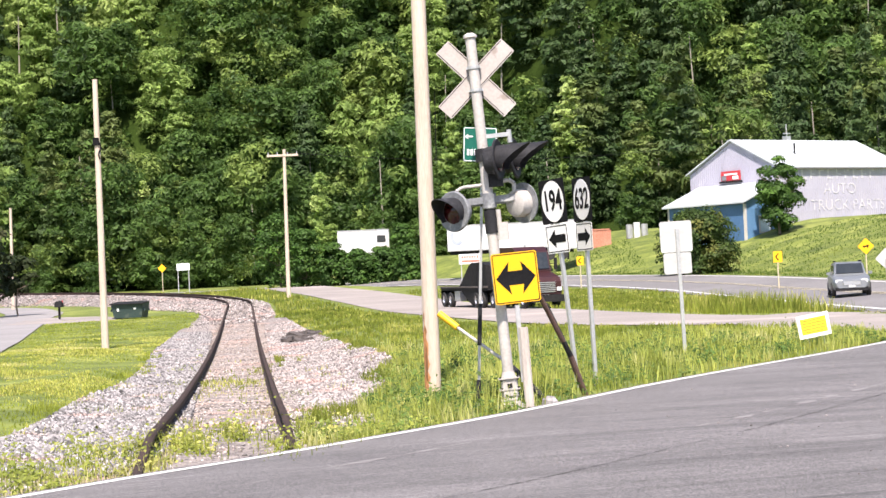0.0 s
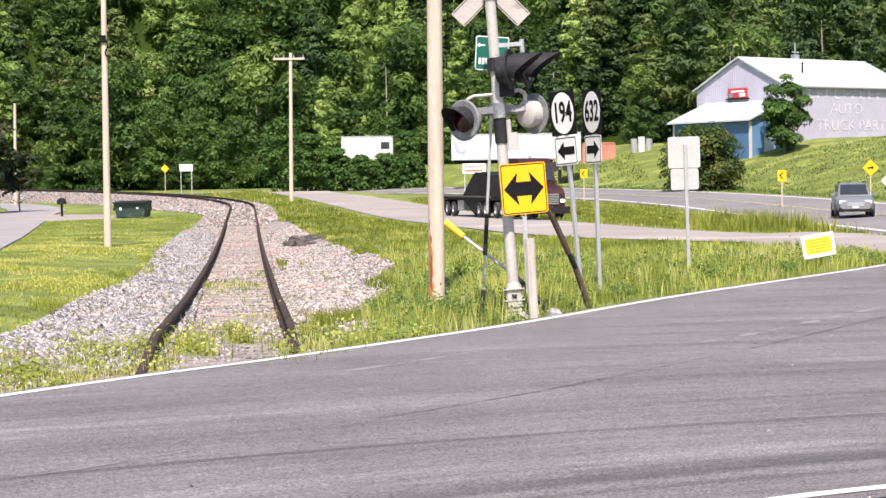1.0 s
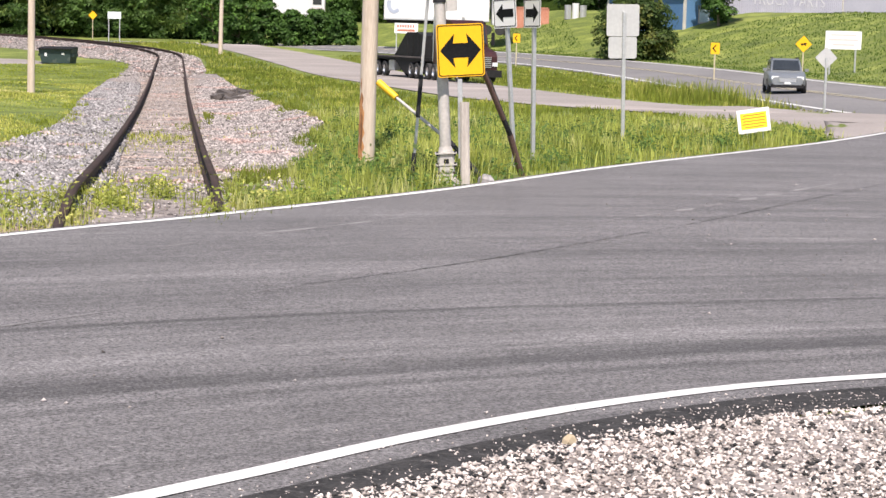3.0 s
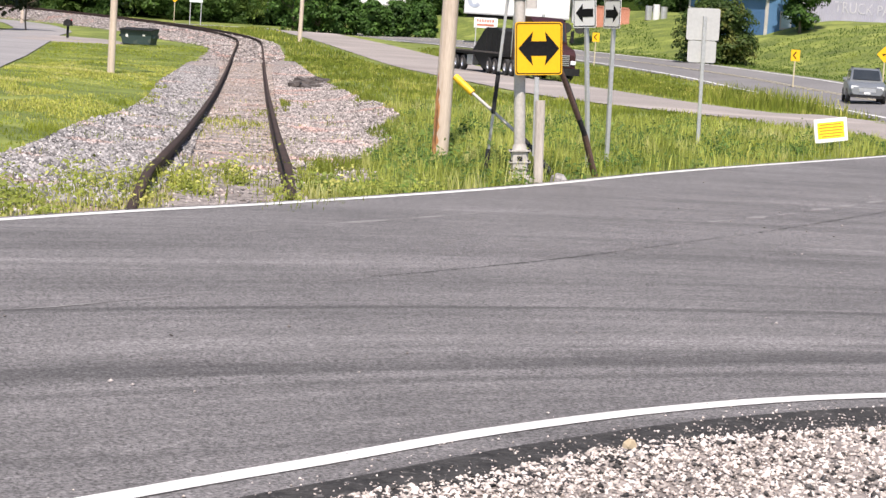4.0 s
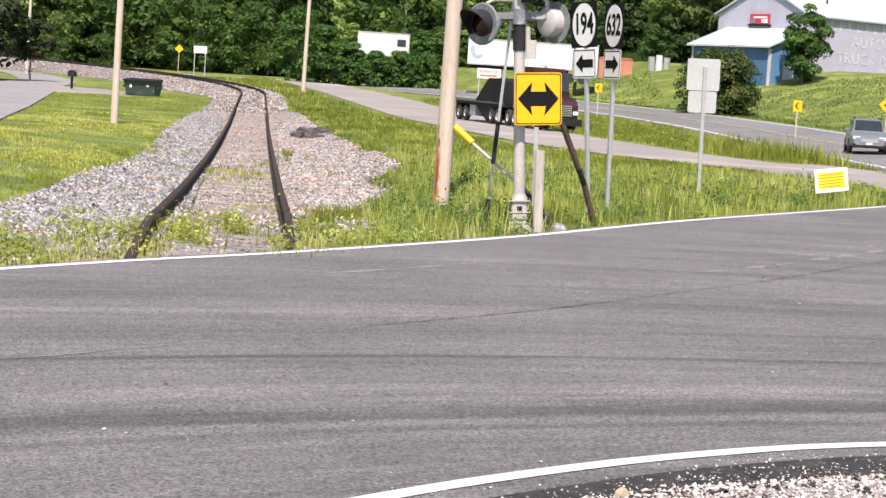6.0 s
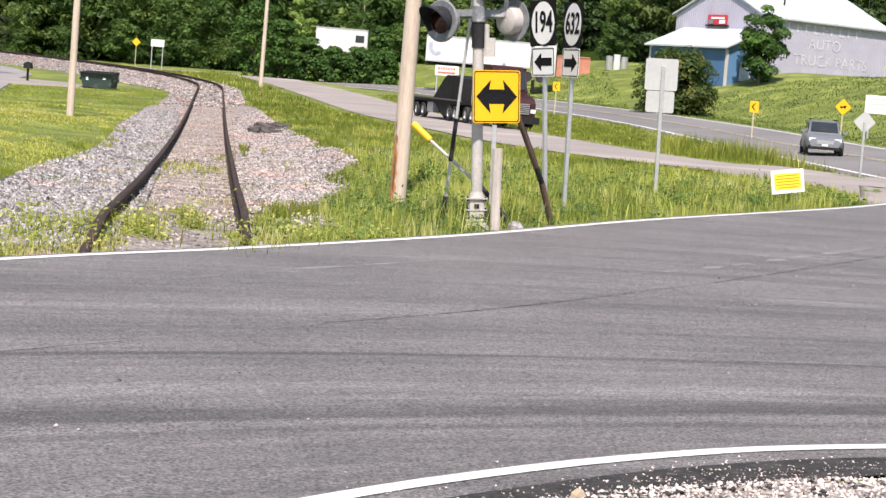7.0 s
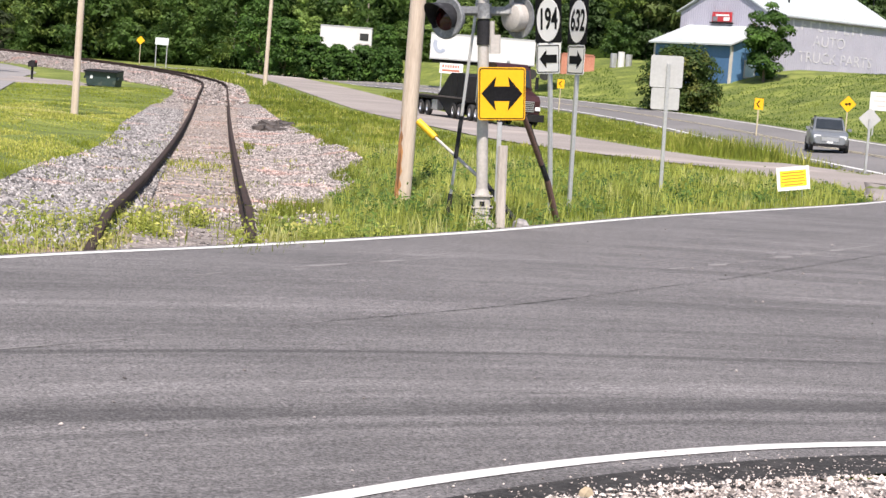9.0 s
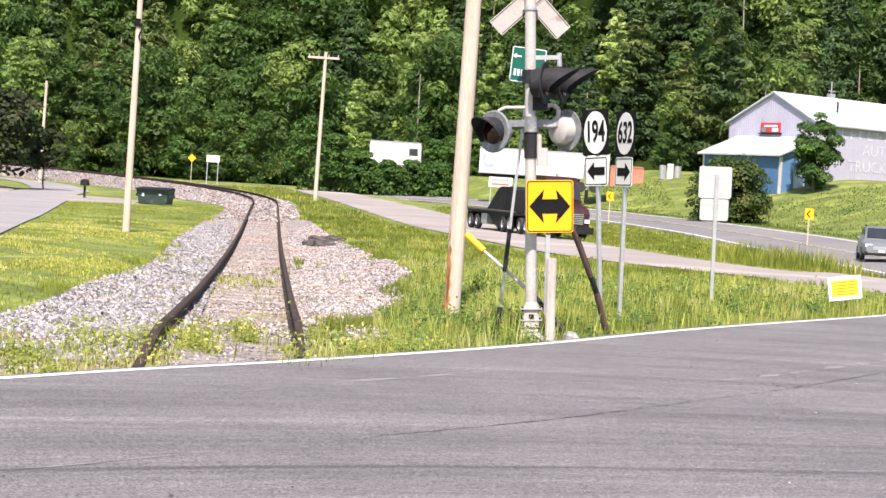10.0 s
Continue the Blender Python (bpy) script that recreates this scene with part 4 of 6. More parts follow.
s = Shape().rod((-0.42, 0, 2.5), (0.36, 0, 2.5), 0.035, 0.035, 12).box((-0.3, -0.06, 2.49), (0.36, 0.05, 2.57), None, 0.01).lathe([(0.07, -0.09), (0.095, -0.09), (0.095, 0.09), (0.07, 0.09)], pose(0, 0, 2.52), 18)
part("lamp_arm", s, SIGNAL_GREY, mast, smooth=True)
part("conduit", Shape().tube([(-0.36, 0.03, 2.5), (-0.38, 0.03, 2.68), (-0.3, 0.03, 2.72), (-0.06, 0.03, 2.72)], 0.02), SILVER_PAINT, mast, smooth=True)
part("conduit", Shape().tube([(0.32, 0, 2.5), (0.33, 0, 2.7), (0.27, 0, 2.75), (0.2, 0, 2.74)], 0.026), SILVER_PAINT, mast, smooth=True)
lamp(pose(-0.44, -0.16, 2.43, 0, 0, -42), SIGNAL_GREY, SIGNAL_GREY, "grey hooded lamp with a dark red lens", 0.24)
lamp(pose(0.43, 0.08, 2.45, 0, 0, 130), SIGNAL_GREY, SILVER_PAINT, "lamp with pale weathered can seen from behind", 0.0)
lamp(pose(0.17, -0.16, 3.0, 0, 0, 72), SIGNAL_BLACK, SIGNAL_BLACK, "black hooded lamp turned sideways", 0.34)
lamp(pose(0.4, 0.34, 3.02, 0, 0, 74), SIGNAL_BLACK, SIGNAL_BLACK, "black hooded lamp turned sideways", 0.36)
part("upper_arm", Shape().rod((0, 0, 3.05), (0.26, 0.06, 3.02), 0.03).rod((0.12, -0.18, 3.0), (0.28, 0.32, 3.0), 0.03).box((0.02, -0.08, 2.68), (0.2, 0.08, 2.9), None, 0.02).lathe([(0.07, -0.08), (0.1, -0.08), (0.1, 0.08), (0.07, 0.08)], pose(0, 0, 3.08), 18), SIGNAL_BLACK, mast, smooth=True)
part("upper_bracket", Shape().box((0.0, -0.03, 3.28), (0.36, 0.03, 3.33), None, 0.01).rod((0.34, 0, 3.2), (0.34, 0, 3.36), 0.03), GALV, mast)
part("junction_box", Shape().box((0.07, -0.1, 2.02), (0.2, 0.0, 2.24), None, 0.015).rod((0.1, -0.05, 2.24), (0.1, -0.05, 2.4), 0.03), SILVER_PAINT, mast)
part("black_sleeve", Shape().rod((0, 0, 2.12), (0, 0, 2.42), 0.078, 0.078, 18), SIGNAL_BLACK, mast, smooth=True)
two_way = plate(mast, pose(0.22, -0.13, 1.55, 0, 0, 20), 0.6, 0.62, SIGN_YELLOW, "two_way_sign", 0.035, "yellow square sign with a black two-headed arrow")
part("border", rim(rounded(0.575, 0.595, 0.03), rounded(0.553, 0.573, 0.025), -0.0025, 0), BLACK_PAINT, two_way)
part("double_arrow", Shape().slab(two_way_outline(), -0.003, 0), BLACK_PAINT, two_way)

wood_post = thing("short_post", pose(1.09, 22.95, 0) @ pose(0, 0, 0, 0, -2.2, 0), "weathered grey timber post with a steel strip above it", "post")
part("timber", Shape().box((-0.055, -0.05, -0.15), (0.055, 0.05, 0.96), None, 0.018), WOOD_GREY, wood_post)
part("steel_strip", Shape().box((-0.075, 0.05, 0.3), (-0.02, 0.075, 1.23), None, 0.005), GALV, wood_post)

guide_post = thing("street_sign", pose(0.5, 24.3, 0) @ pose(0, 0, 0, 0, 3.4, 0), "green street sign with white arrow on a thin leaning steel post", "street sign")
part("post", Shape().box((-0.018, -0.018, -0.1), (0.018, 0.018, 3.5), None, 0.004), GALV, guide_post)
part("black_foot", Shape().rod((0, 0, 0.0), (-0.004, 0, 0.28), 0.032, 0.03, 10), SIGNAL_BLACK, guide_post)
part("black_sleeve", Shape().rod((0, 0, 0.72), (0, 0, 1.25), 0.027, 0.027, 10), SIGNAL_BLACK, guide_post)
pn = plate(guide_post, pose(-0.03, -0.03, 3.28, 0, 0, 12), 0.44, 0.44, SIGN_GREEN, "green_panel", 0.02)
part("white_border", rim(rounded(0.43, 0.43, 0.02), rounded(0.408, 0.408, 0.015), -0.002, 0), SIGN_WHITE, pn)
part("white_arrow", Shape().slab([(x * 0.32 - 0.15, z * 0.32 + 0.1) for x, z in arrow_outline(0.34, 0.03, 0.1, 0.14)], -0.003, 0), SIGN_WHITE, pn)
s = Shape()
for i in range(4):
    s.slab([(-0.17 + i * 0.045, -0.06), (-0.14 + i * 0.045, -0.06), (-0.14 + i * 0.045, -0.14), (-0.17 + i * 0.045, -0.14)], -0.003, 0)
part("white_marks", s, SIGN_WHITE, pn)

arm = thing("guy_guard", pose(0.07, 25.0, 0), "slanted white bar with a yellow plastic end and black foot", "barrier bar")
p_top, p_y, p_mid, p_low = (Vector(p) - Vector((0.07, 25.0, 0)) for p in ((0.05, 25.0, 1.13), (0.27, 24.85, 0.95), (0.95, 24.2, 0.43), (1.33, 23.75, 0.02)))
part("bar", Shape().rod(p_y, p_mid, 0.02, 0.022, 10), SILVER_PAINT, arm, smooth=True)
part("yellow_sleeve", Shape().rod(p_top, p_y + (p_y - p_top) * 0.05, 0.048, 0.044, 12), YELLOW_PLASTIC, arm, smooth=True)
part("black_foot", Shape().rod(p_mid, p_low, 0.03, 0.035, 10), SIGNAL_BLACK, arm, smooth=True)

brace = thing("brace", pose(1.3, 24.1, 0), "dark slanted steel brace with a rusty lower end", "brace")
part("upper_bar", Shape().rod((-0.12, -0.2, 1.62), (0.32, 0.4, 0.72), 0.03, 0.034, 10), BROWN_STEEL, brace)
part("black_bar", Shape().rod((0.1, 0.15, 1.2), (0.42, 0.55, 0.52), 0.037, 0.035, 10), SIGNAL_BLACK, brace)
part("rusty_foot", Shape().rod((0.42, 0.55, 0.52), (0.62, 0.85, -0.05), 0.04, 0.04, 10), BROWN_STEEL, brace)
rock = Shape().lathe([(0.0, 0.075), (0.05, 0.07), (0.1, 0.02), (0.1, -0.05)], None, 7)
ob = part("rock", rock, STONES_GREY)
ob.matrix_world = pose(1.36, 23.35, 0.02, 5, 8, 20)
tagged(ob, "pale boulder at the road edge beside the mast", "rock")


# ---- the long shed on the bank ----
U, WD = Vector((0.81, 0.586, 0)), Vector((-0.595, 0.8, 0))
BARN_M = Matrix(((U.x, WD.x, 0, 32.9), (U.y, WD.y, 0, 185.3), (0, 0, 1, 4.2), (0, 0, 0, 1)))
L, W, EAVE, RIDGE = 17.8, 12.1, 6.8, 9.7
barn = thing("metal_building", BARN_M, "long pale lavender metal building with white roof and blue lean-to", "building")
part("long_wall", Shape().box((0, 0, -1.5), (L, 0.25, EAVE)), BARN_WALL, barn)
part("long_wall", Shape().box((0, W - 0.25, -1.5), (L, W, EAVE)), BARN_WALL, barn)
for x0 in (0.0, L - 0.25):
    g = Shape()
    pts = [(0.25, -1.5), (W - 0.25, -1.5), (W - 0.25, EAVE), (W / 2, RIDGE - 0.1), (0.25, EAVE)]
    g.add([(x0, y, z) for y, z in pts] + [(x0 + 0.25, y, z) for y, z in pts], [(0, 4, 3, 2, 1), (5, 6, 7, 8, 9)] + [(i, (i + 1) % 5, 5 + (i + 1) % 5, 5 + i) for i in range(5)])
    part("gable_wall", g, BARN_WALL, barn)
for y0, y1 in ((-0.35, W / 2), (W + 0.35, W / 2)):
    g = Shape()
    za = EAVE - 0.17
    g.add([(-0.3, y0, za), (L + 0.3, y0, za), (L + 0.3, y1, RIDGE), (-0.3, y1, RIDGE), (-0.3, y0, za + 0.14), (L + 0.3, y0, za + 0.14), (L + 0.3, y1, RIDGE + 0.14), (-0.3, y1, RIDGE + 0.14)], [(0, 1, 2, 3), (7, 6, 5, 4), (0, 4, 5, 1), (3, 2, 6, 7), (0, 3, 7, 4), (1, 5, 6, 2)])
    roof = part("roof_slope", g, BARN_ROOF, barn)
    seams = Shape()
    for i in range(21):
        xx = i * L / 20
        seams.add([(xx - 0.03, y0, za + 0.17), (xx + 0.03, y0, za + 0.17), (xx + 0.03, y1, RIDGE + 0.17), (xx - 0.03, y1, RIDGE + 0.17), (xx - 0.03, y0, za + 0.13), (xx + 0.03, y0, za + 0.13), (xx + 0.03, y1, RIDGE + 0.13), (xx - 0.03, y1, RIDGE + 0.13)], [(0, 1, 2, 3), (0, 4, 5, 1), (1, 5, 6, 2), (3, 2, 6, 7), (0, 3, 7, 4)])
    part("roof_seams", seams, BARN_ROOF, roof)
part("eave_trim", Shape().box((-0.3, -0.4, EAVE - 0.26), (L + 0.3, -0.3, EAVE - 0.16)), GREY_TRIM, barn, "thin dark eave trim")
ribs = Shape()
for i in range(1, 60):
    ribs.box((i * 0.3 - 0.02, -0.03, -1.5), (i * 0.3 + 0.02, 0.0, EAVE - 0.2))
part("siding_ribs", ribs, BARN_WALL, barn)
ribs = Shape()
for i in range(1, 40):
    yy = i * 0.3
    ribs.box((-0.03, yy - 0.02, -1.0), (0.0, yy + 0.02, EAVE + (RIDGE - EAVE) * (1 - abs(yy - W / 2) / (W / 2)) - 0.3))
part("siding_ribs", ribs, BARN_WALL, barn)
part("corner_trim", Shape().box((-0.06, -0.06, -1.5), (0.12, 0.0, EAVE - 0.2)), WHITE_PAINT, barn)
part("corner_trim", Shape().box((L - 0.12, -0.06, -1.5), (L + 0.06, 0.0, EAVE - 0.2)), WHITE_PAINT, barn)
for text, zc, size, xc in (("AUTO", 4.55, 1.5, 8.6), ("TRUCK PARTS", 2.95, 1.5, 9.7)):
    words("faded_lettering", text, size, pose(xc, -0.035, zc, 90, 0, 0), FADED_WHITE, barn, 1.12)
for i in range(9):
    bars = Shape().box((3.2 + i * 1.22, -0.037, 5.55), (3.45 + i * 1.22, -0.031, 6.45)).box((3.45 + i * 1.22, -0.037, 5.55 + (i % 3) * 0.36), (3.95 + i * 1.22, -0.031, 5.72 + (i % 3) * 0.36))
    part("faded_bar", bars, FADED_WHITE, barn)
part("vent_pipe", Shape().rod((5.2, 2.6, EAVE + 0.8), (5.2, 2.6, EAVE + 2.3), 0.09, 0.09, 10).rod((5.2, 2.6, EAVE + 2.3), (5.2, 2.6, EAVE + 2.45), 0.14, 0.05, 10), TRUCK_BLACK, barn)
part("service_mast", Shape().rod((9.5, W / 2 + 1.6, RIDGE - 1), (9.5, W / 2 + 1.6, RIDGE + 1.9), 0.06, 0.06, 8).box((9.0, W / 2 + 1.5, RIDGE + 0.9), (10.0, W / 2 + 1.6, RIDGE + 1.0)).box((9.3, W / 2 + 1.4, RIDGE - 0.3), (9.9, W / 2 + 2.0, RIDGE + 0.7)), GALV, barn)
# lean-to
D_, WL = 4.7, W - 1.6
# one blue siding: eave shade is in the front's colour, sun in the sides'
part("lean_to_front", Shape().box((-D_, 0.15, -1.5), (-D_ + 0.2, WL - 0.15, 3.25)), BARN_BLUE_SHADED, barn, "blue lean-to front wall, coloured darker for the eave's shade")
for y0 in (0.0, WL - 0.2):
    g = Shape()
    pts = [(-D_ + 0.2, -1.5), (-0.06, -1.5), (-0.06, 5.15), (-D_ + 0.2, 3.3)]
    g.add([(x, y0, z) for x, z in pts] + [(x, y0 + 0.2, z) for x, z in pts], [(0, 1, 2, 3), (7, 6, 5, 4)] + [(i, 4 + i, 4 + (i + 1) % 4, (i + 1) % 4) for i in range(4)])
    part("lean_to_side", g, BARN_BLUE_LIT, barn, "blue lean-to side wall, coloured lighter as its lit side")
g = Shape()
g.add([(-D_ - 0.5, -0.4, 3.3), (0.0, -0.4, 5.3), (0.0, WL + 0.4, 5.3), (-D_ - 0.5, WL + 0.4, 3.3), (-D_ - 0.5, -0.4, 3.45), (0.0, -0.4, 5.45), (0.0, WL + 0.4, 5.45), (-D_ - 0.5, WL + 0.4, 3.45)], [(0, 1, 2, 3), (7, 6, 5, 4), (0, 4, 5, 1), (3, 2, 6, 7), (0, 3, 7, 4), (1, 5, 6, 2)])
part("lean_to_roof", g, BARN_ROOF, barn)
part("lean_to_corner", Shape().box((-D_ - 0.04, -0.06, -1.5), (-D_ + 0.2, 0.15, 3.25)), WHITE_PAINT, barn)
part("lean_to_corner", Shape().box((-D_ - 0.04, WL - 0.15, -1.5), (-D_ + 0.2, WL + 0.06, 3.25)), WHITE_PAINT, barn)
for y0, w, z0, h in ((2.8, 2.2, 1.3, 0.8),):
    wdw = part("window", Shape().box((-D_ - 0.07, y0, z0), (-D_ - 0.01, y0 + w, z0 + h)), WHITE_PAINT, barn, "white framed window")
    part("pane", Shape().box((-D_ - 0.09, y0 + 0.12, z0 + 0.12), (-D_ - 0.07, y0 + w - 0.12, z0 + h - 0.12)), PALE_PANE, wdw)
wdw = part("side_window", Shape().box((-2.9, -0.08, 0.4), (-1.4, -0.02, 2.1)), WHITE_PAINT, barn, "white side window")
part("pane", Shape().box((-2.75, -0.1, 0.55), (-1.55, -0.08, 1.95)), PALE_PANE, wdw)
sg = part("wall_sign", Shape().box((-0.2, 4.9, 5.8), (-0.08, 7.5, 6.75)), RED_INK, barn, "red and white wall sign")
part("sign_mark", Shape().box((-0.23, 5.2, 6.35), (-0.205, 7.0, 6.52)).box((-0.23, 5.1, 5.9), (-0.205, 5.9, 6.25)), SIGN_WHITE, sg)
part("sign_panel", Shape().box((-0.23, 6.75, 5.85), (-0.205, 7.4, 6.3)), GREY_TRIM, sg)
part("sign_base", Shape().box((-0.3, 4.7, 5.62), (-0.05, 7.7, 5.76)), TRUCK_BLACK, sg)
# lower annex beyond the far corner
part("annex_wall", Shape().box((L + 0.07, 1.2, -1.5), (L + 13.0, 1.45, 5.0)), BARN_WALL, barn)
part("annex_end", Shape().box((L + 12.75, 1.5, -1.5), (L + 13.0, W, 5.0)), BARN_WALL, barn)
g = Shape()
g.add([(L + 0.32, 0.9, 5.0), (L + 13.3, 0.9, 5.0), (L + 13.3, W, 7.0), (L + 0.32, W, 7.0), (L + 0.32, 0.9, 5.14), (L + 13.3, 0.9, 5.14), (L + 13.3, W, 7.14), (L + 0.32, W, 7.14)], [(0, 1, 2, 3), (7, 6, 5, 4), (0, 4, 5, 1), (3, 2, 6, 7), (0, 3, 7, 4), (1, 5, 6, 2)])
part("annex_roof", g, BARN_ROOF, barn)
part("annex_trim", Shape().box((L + 0.32, 0.84, 4.9), (L + 13.3, 0.89, 5.06)), GREY_TRIM, barn)


# ---- yard behind the highway ----
def box_trailer(x0, x1, y, z0, z1, label, turn=0.0, window=False, material=None):
    """A box trailer with roof rail, corner posts, undercarriage and wheels."""
    n, h = x1 - x0, z1 - z0
    ob = thing("box_trailer", pose(x0, y, z0, 0, 0, turn), label, "trailer")
    material = material or TRAILER_WHITE
    part("box", Shape().box((0, 0, 0), (n, 2.5, h), None, 0.06), material, ob)
    part("roof_rail", Shape().box((-0.02, -0.03, h - 0.12), (n + 0.02, 0.02, h + 0.02)), GALV, ob)
    part("floor_rail", Shape().box((-0.02, -0.03, 0.0), (n + 0.02, 0.02, 0.14)), GALV, ob)
    s = Shape()
    for i in range(1, int(n / 1.2)):
        s.box((i * 1.2 - 0.02, -0.015, 0.14), (i * 1.2 + 0.02, 0.0, h - 0.12))
    part("panel_seams", s, material, ob)
    for wx in (n - 1.4, n - 2.7):
        part("wheel", Shape().rod((wx, 0.05, -0.55), (wx, 0.35, -0.55), 0.5, 0.5, 20), TYRE, ob)
    part("chassis", Shape().box((0.3, 0.7, -0.3), (n - 0.3, 1.8, -0.01)).box((1.2, 0.5, -1.05), (1.4, 0.7, -0.02)), TRUCK_BLACK, ob)
    return ob


tr = box_trailer(1.05, 11.55, 195, 4.35, 6.95, "long white semi-trailer box with faint grey emblem")
em = Shape()
for i in range(12):
    t0, t1 = radians(150 + i * 14), radians(164 + i * 14)
    em.slab([(1.0 + 0.75 * math.cos(t0), 1.5 + 0.9 * math.sin(t0)), (1.0 + 0.75 * math.cos(t1), 1.5 + 0.9 * math.sin(t1)), (1.0 + 0.35 * math.cos(t1), 1.55 + 0.6 * math.sin(t1)), (1.0 + 0.35 * math.cos(t0), 1.55 + 0.6 * math.sin(t0))], -0.03, -0.02)
part("emblem", em, EMBLEM_GREY, tr, "grey crescent emblem")
tr = box_trailer(11.8, 14.0, 194, 4.1, 7.0, "short white trailer end with orange markings")
part("orange_mark", Shape().slab([(0.5, 0.2), (1.2, 0.2), (1.2, 0.8), (0.5, 0.8)], -0.03, -0.02), ORANGE_MARK, tr)
part("orange_mark", Shape().slab([(0.25, 2.0), (1.3, 2.0), (1.3, 2.3), (0.25, 2.3)], -0.03, -0.02), ORANGE_MARK, tr)
tr = box_trailer(-11.6, -5.6, 226, 4.75, 7.75, "white box trailer half hidden by bushes at the wood")
part("window", Shape().slab([(4.6, 1.5), (5.6, 1.5), (5.6, 2.3), (4.6, 2.3)], -0.04, -0.02), GLASS_DARK, tr)
part("door", Shape().slab([(4.3, 0.1), (5.8, 0.1), (5.8, 1.2), (4.3, 1.2)], -0.035, -0.02), PALE_INK, tr)

cont = thing("shipping_container", pose(14.9, 204, 3.6), "faded red corrugated shipping container", "container")
part("body", Shape().box((0, 0.06, 0), (3.4, 2.4, 2.5)), CONTAINER_RUST, cont)
for i in range(14):
    part("corrugation", Shape().box((0.1 + i * 0.235, 0, 0.12), (0.22 + i * 0.235, 0.058, 2.38)), CONTAINER_RUST, cont)
part("frame", Shape().box((-0.04, -0.03, -0.05), (0.08, 0.05, 2.55)).box((3.32, -0.03, -0.05), (3.44, 0.05, 2.55)).box((-0.04, -0.03, 2.42), (3.44, 0.05, 2.55)), CONTAINER_RUST, cont)
tank = thing("storage_tanks", pose(20.4, 205, z_at(20.4, 205)), "pale stacked tanks and crates beside the blue lean-to", "storage")
for i in range(3):
    part("tank", Shape().rod((i * 0.8, 0, 0), (i * 0.8, 0, 1.5 + 0.2 * (i % 2)), 0.36, 0.36, 12), TRAILER_WHITE if i % 2 else GALV, tank)

brd = thing("roadside_board", pose(3.1, 183.5, z_at(3.1, 183.5)), "small white roadside board with red lettering bars", "signboard")
bz = 3.4 - z_at(3.1, 183.5)
part("panel", Shape().slab(rounded(2.2, 0.95, 0.03), 0, 0.06), SIGN_WHITE, brd).matrix_local = pose(0, 0, bz)
s = Shape()
for i in range(7):
    s.slab([(-0.85 + i * 0.24, 0.32), (-0.7 + i * 0.24, 0.32), (-0.7 + i * 0.24, 0.05), (-0.85 + i * 0.24, 0.05)], -0.01, -0.001)
s.slab([(-0.85, -0.1), (0.8, -0.1), (0.8, -0.3), (-0.85, -0.3)], -0.01, -0.001)
part("lettering_bars", s, RED_FADED, brd).matrix_local = pose(0, 0, bz)
for dx in (-0.9, 0.9):
    part("leg", Shape().box((dx - 0.05, 0.06, -0.3), (dx + 0.05, 0.14, bz)), GALV, brd)


# ---- truck ----
TR_A, TR_B = Vector((0.95, 101.6, 0)), Vector((5.05, 88.55, 0))
tdir = (TR_B - TR_A).normalized()
TR_ROT = Matrix.Rotation(math.atan2(tdir.y, tdir.x), 4, "Z")
truck = thing("dump_truck", Matrix.Translation((TR_A.x, TR_A.y, 0.14)) @ TR_ROT @ Matrix.Rotation(radians(0.35), 4, "Y"), "parked dark maroon tractor with a black tarped dump trailer", "truck")


def prism(profile, w):
    """A solid with a side outline in x and z, reaching w to either side."""
    k = len(profile)
    return Shape().add([(x, y, z) for y in (-w, w) for x, z in profile], [tuple(range(k))[::-1], tuple(range(k, 2 * k))] + [(i, (i + 1) % k, k + (i + 1) % k, k + i) for i in range(k)])


tub = part("hopper", prism([(2.7, 0.98), (7.3, 0.98), (6.2, 0.78), (5.4, 0.2), (4.7, 0.2), (3.2, 0.84)], 0.82), TRUCK_BLACK, truck, "black sloped hopper under the deck")
tarp = part("tarp", prism([(2.85, 1.0), (7.25, 1.0), (7.2, 2.1), (6.4, 2.26), (5.6, 2.2), (5.0, 2.24), (4.6, 2.1)], 0.8), TRUCK_BLACK, truck, "sagging black tarpaulin cover")
for i, x in enumerate((5.1, 5.9, 6.7)):
    part("tarp_bow", Shape().box((x - 0.03, -0.83, 1.0), (x + 0.03, -0.8, 2.08)), TRUCK_BLACK, tarp)
part("deck", Shape().box((0.0, -0.88, 0.86), (7.6, 0.88, 0.985), None, 0.03), TRUCK_BLACK, truck)
part("deck_rail", Shape().box((0.0, -0.93, 0.99), (7.6, -0.86, 1.07)), HEAP_DARK, truck)
part("chassis", Shape().box((0.1, -0.35, 0.6), (13.0, 0.35, 0.855)), TRUCK_BLACK, truck)
part("mud_flap", Shape().box((-0.04, -0.85, 0.25), (0.0, 0.85, 0.85)), TRUCK_BLACK, truck)
part("tool_box", Shape().box((2.15, -0.82, 0.32), (3.0, -0.45, 0.82), None, 0.03), GALV, truck, "pale steel tool box")


def truck_wheel(x, y):
    w = part("wheel", Shape().lathe([(0.21, -0.11), (0.36, -0.11), (0.39, -0.07), (0.39, 0.07), (0.36, 0.11), (0.21, 0.11)], pose(0, 0, 0, 90, 0, 0), 24), TYRE, truck, smooth=True)
    w.matrix_local = pose(x, y, 0.39)
    part("rim", Shape().lathe([(0.0, 0.05), (0.08, 0.06), (0.1, 0.02), (0.2, 0.02), (0.23, 0.08)], pose(0, 0, 0, 90 if y < 0 else -90, 0, 0), 20), CHROME, w, "pale steel rim", True)


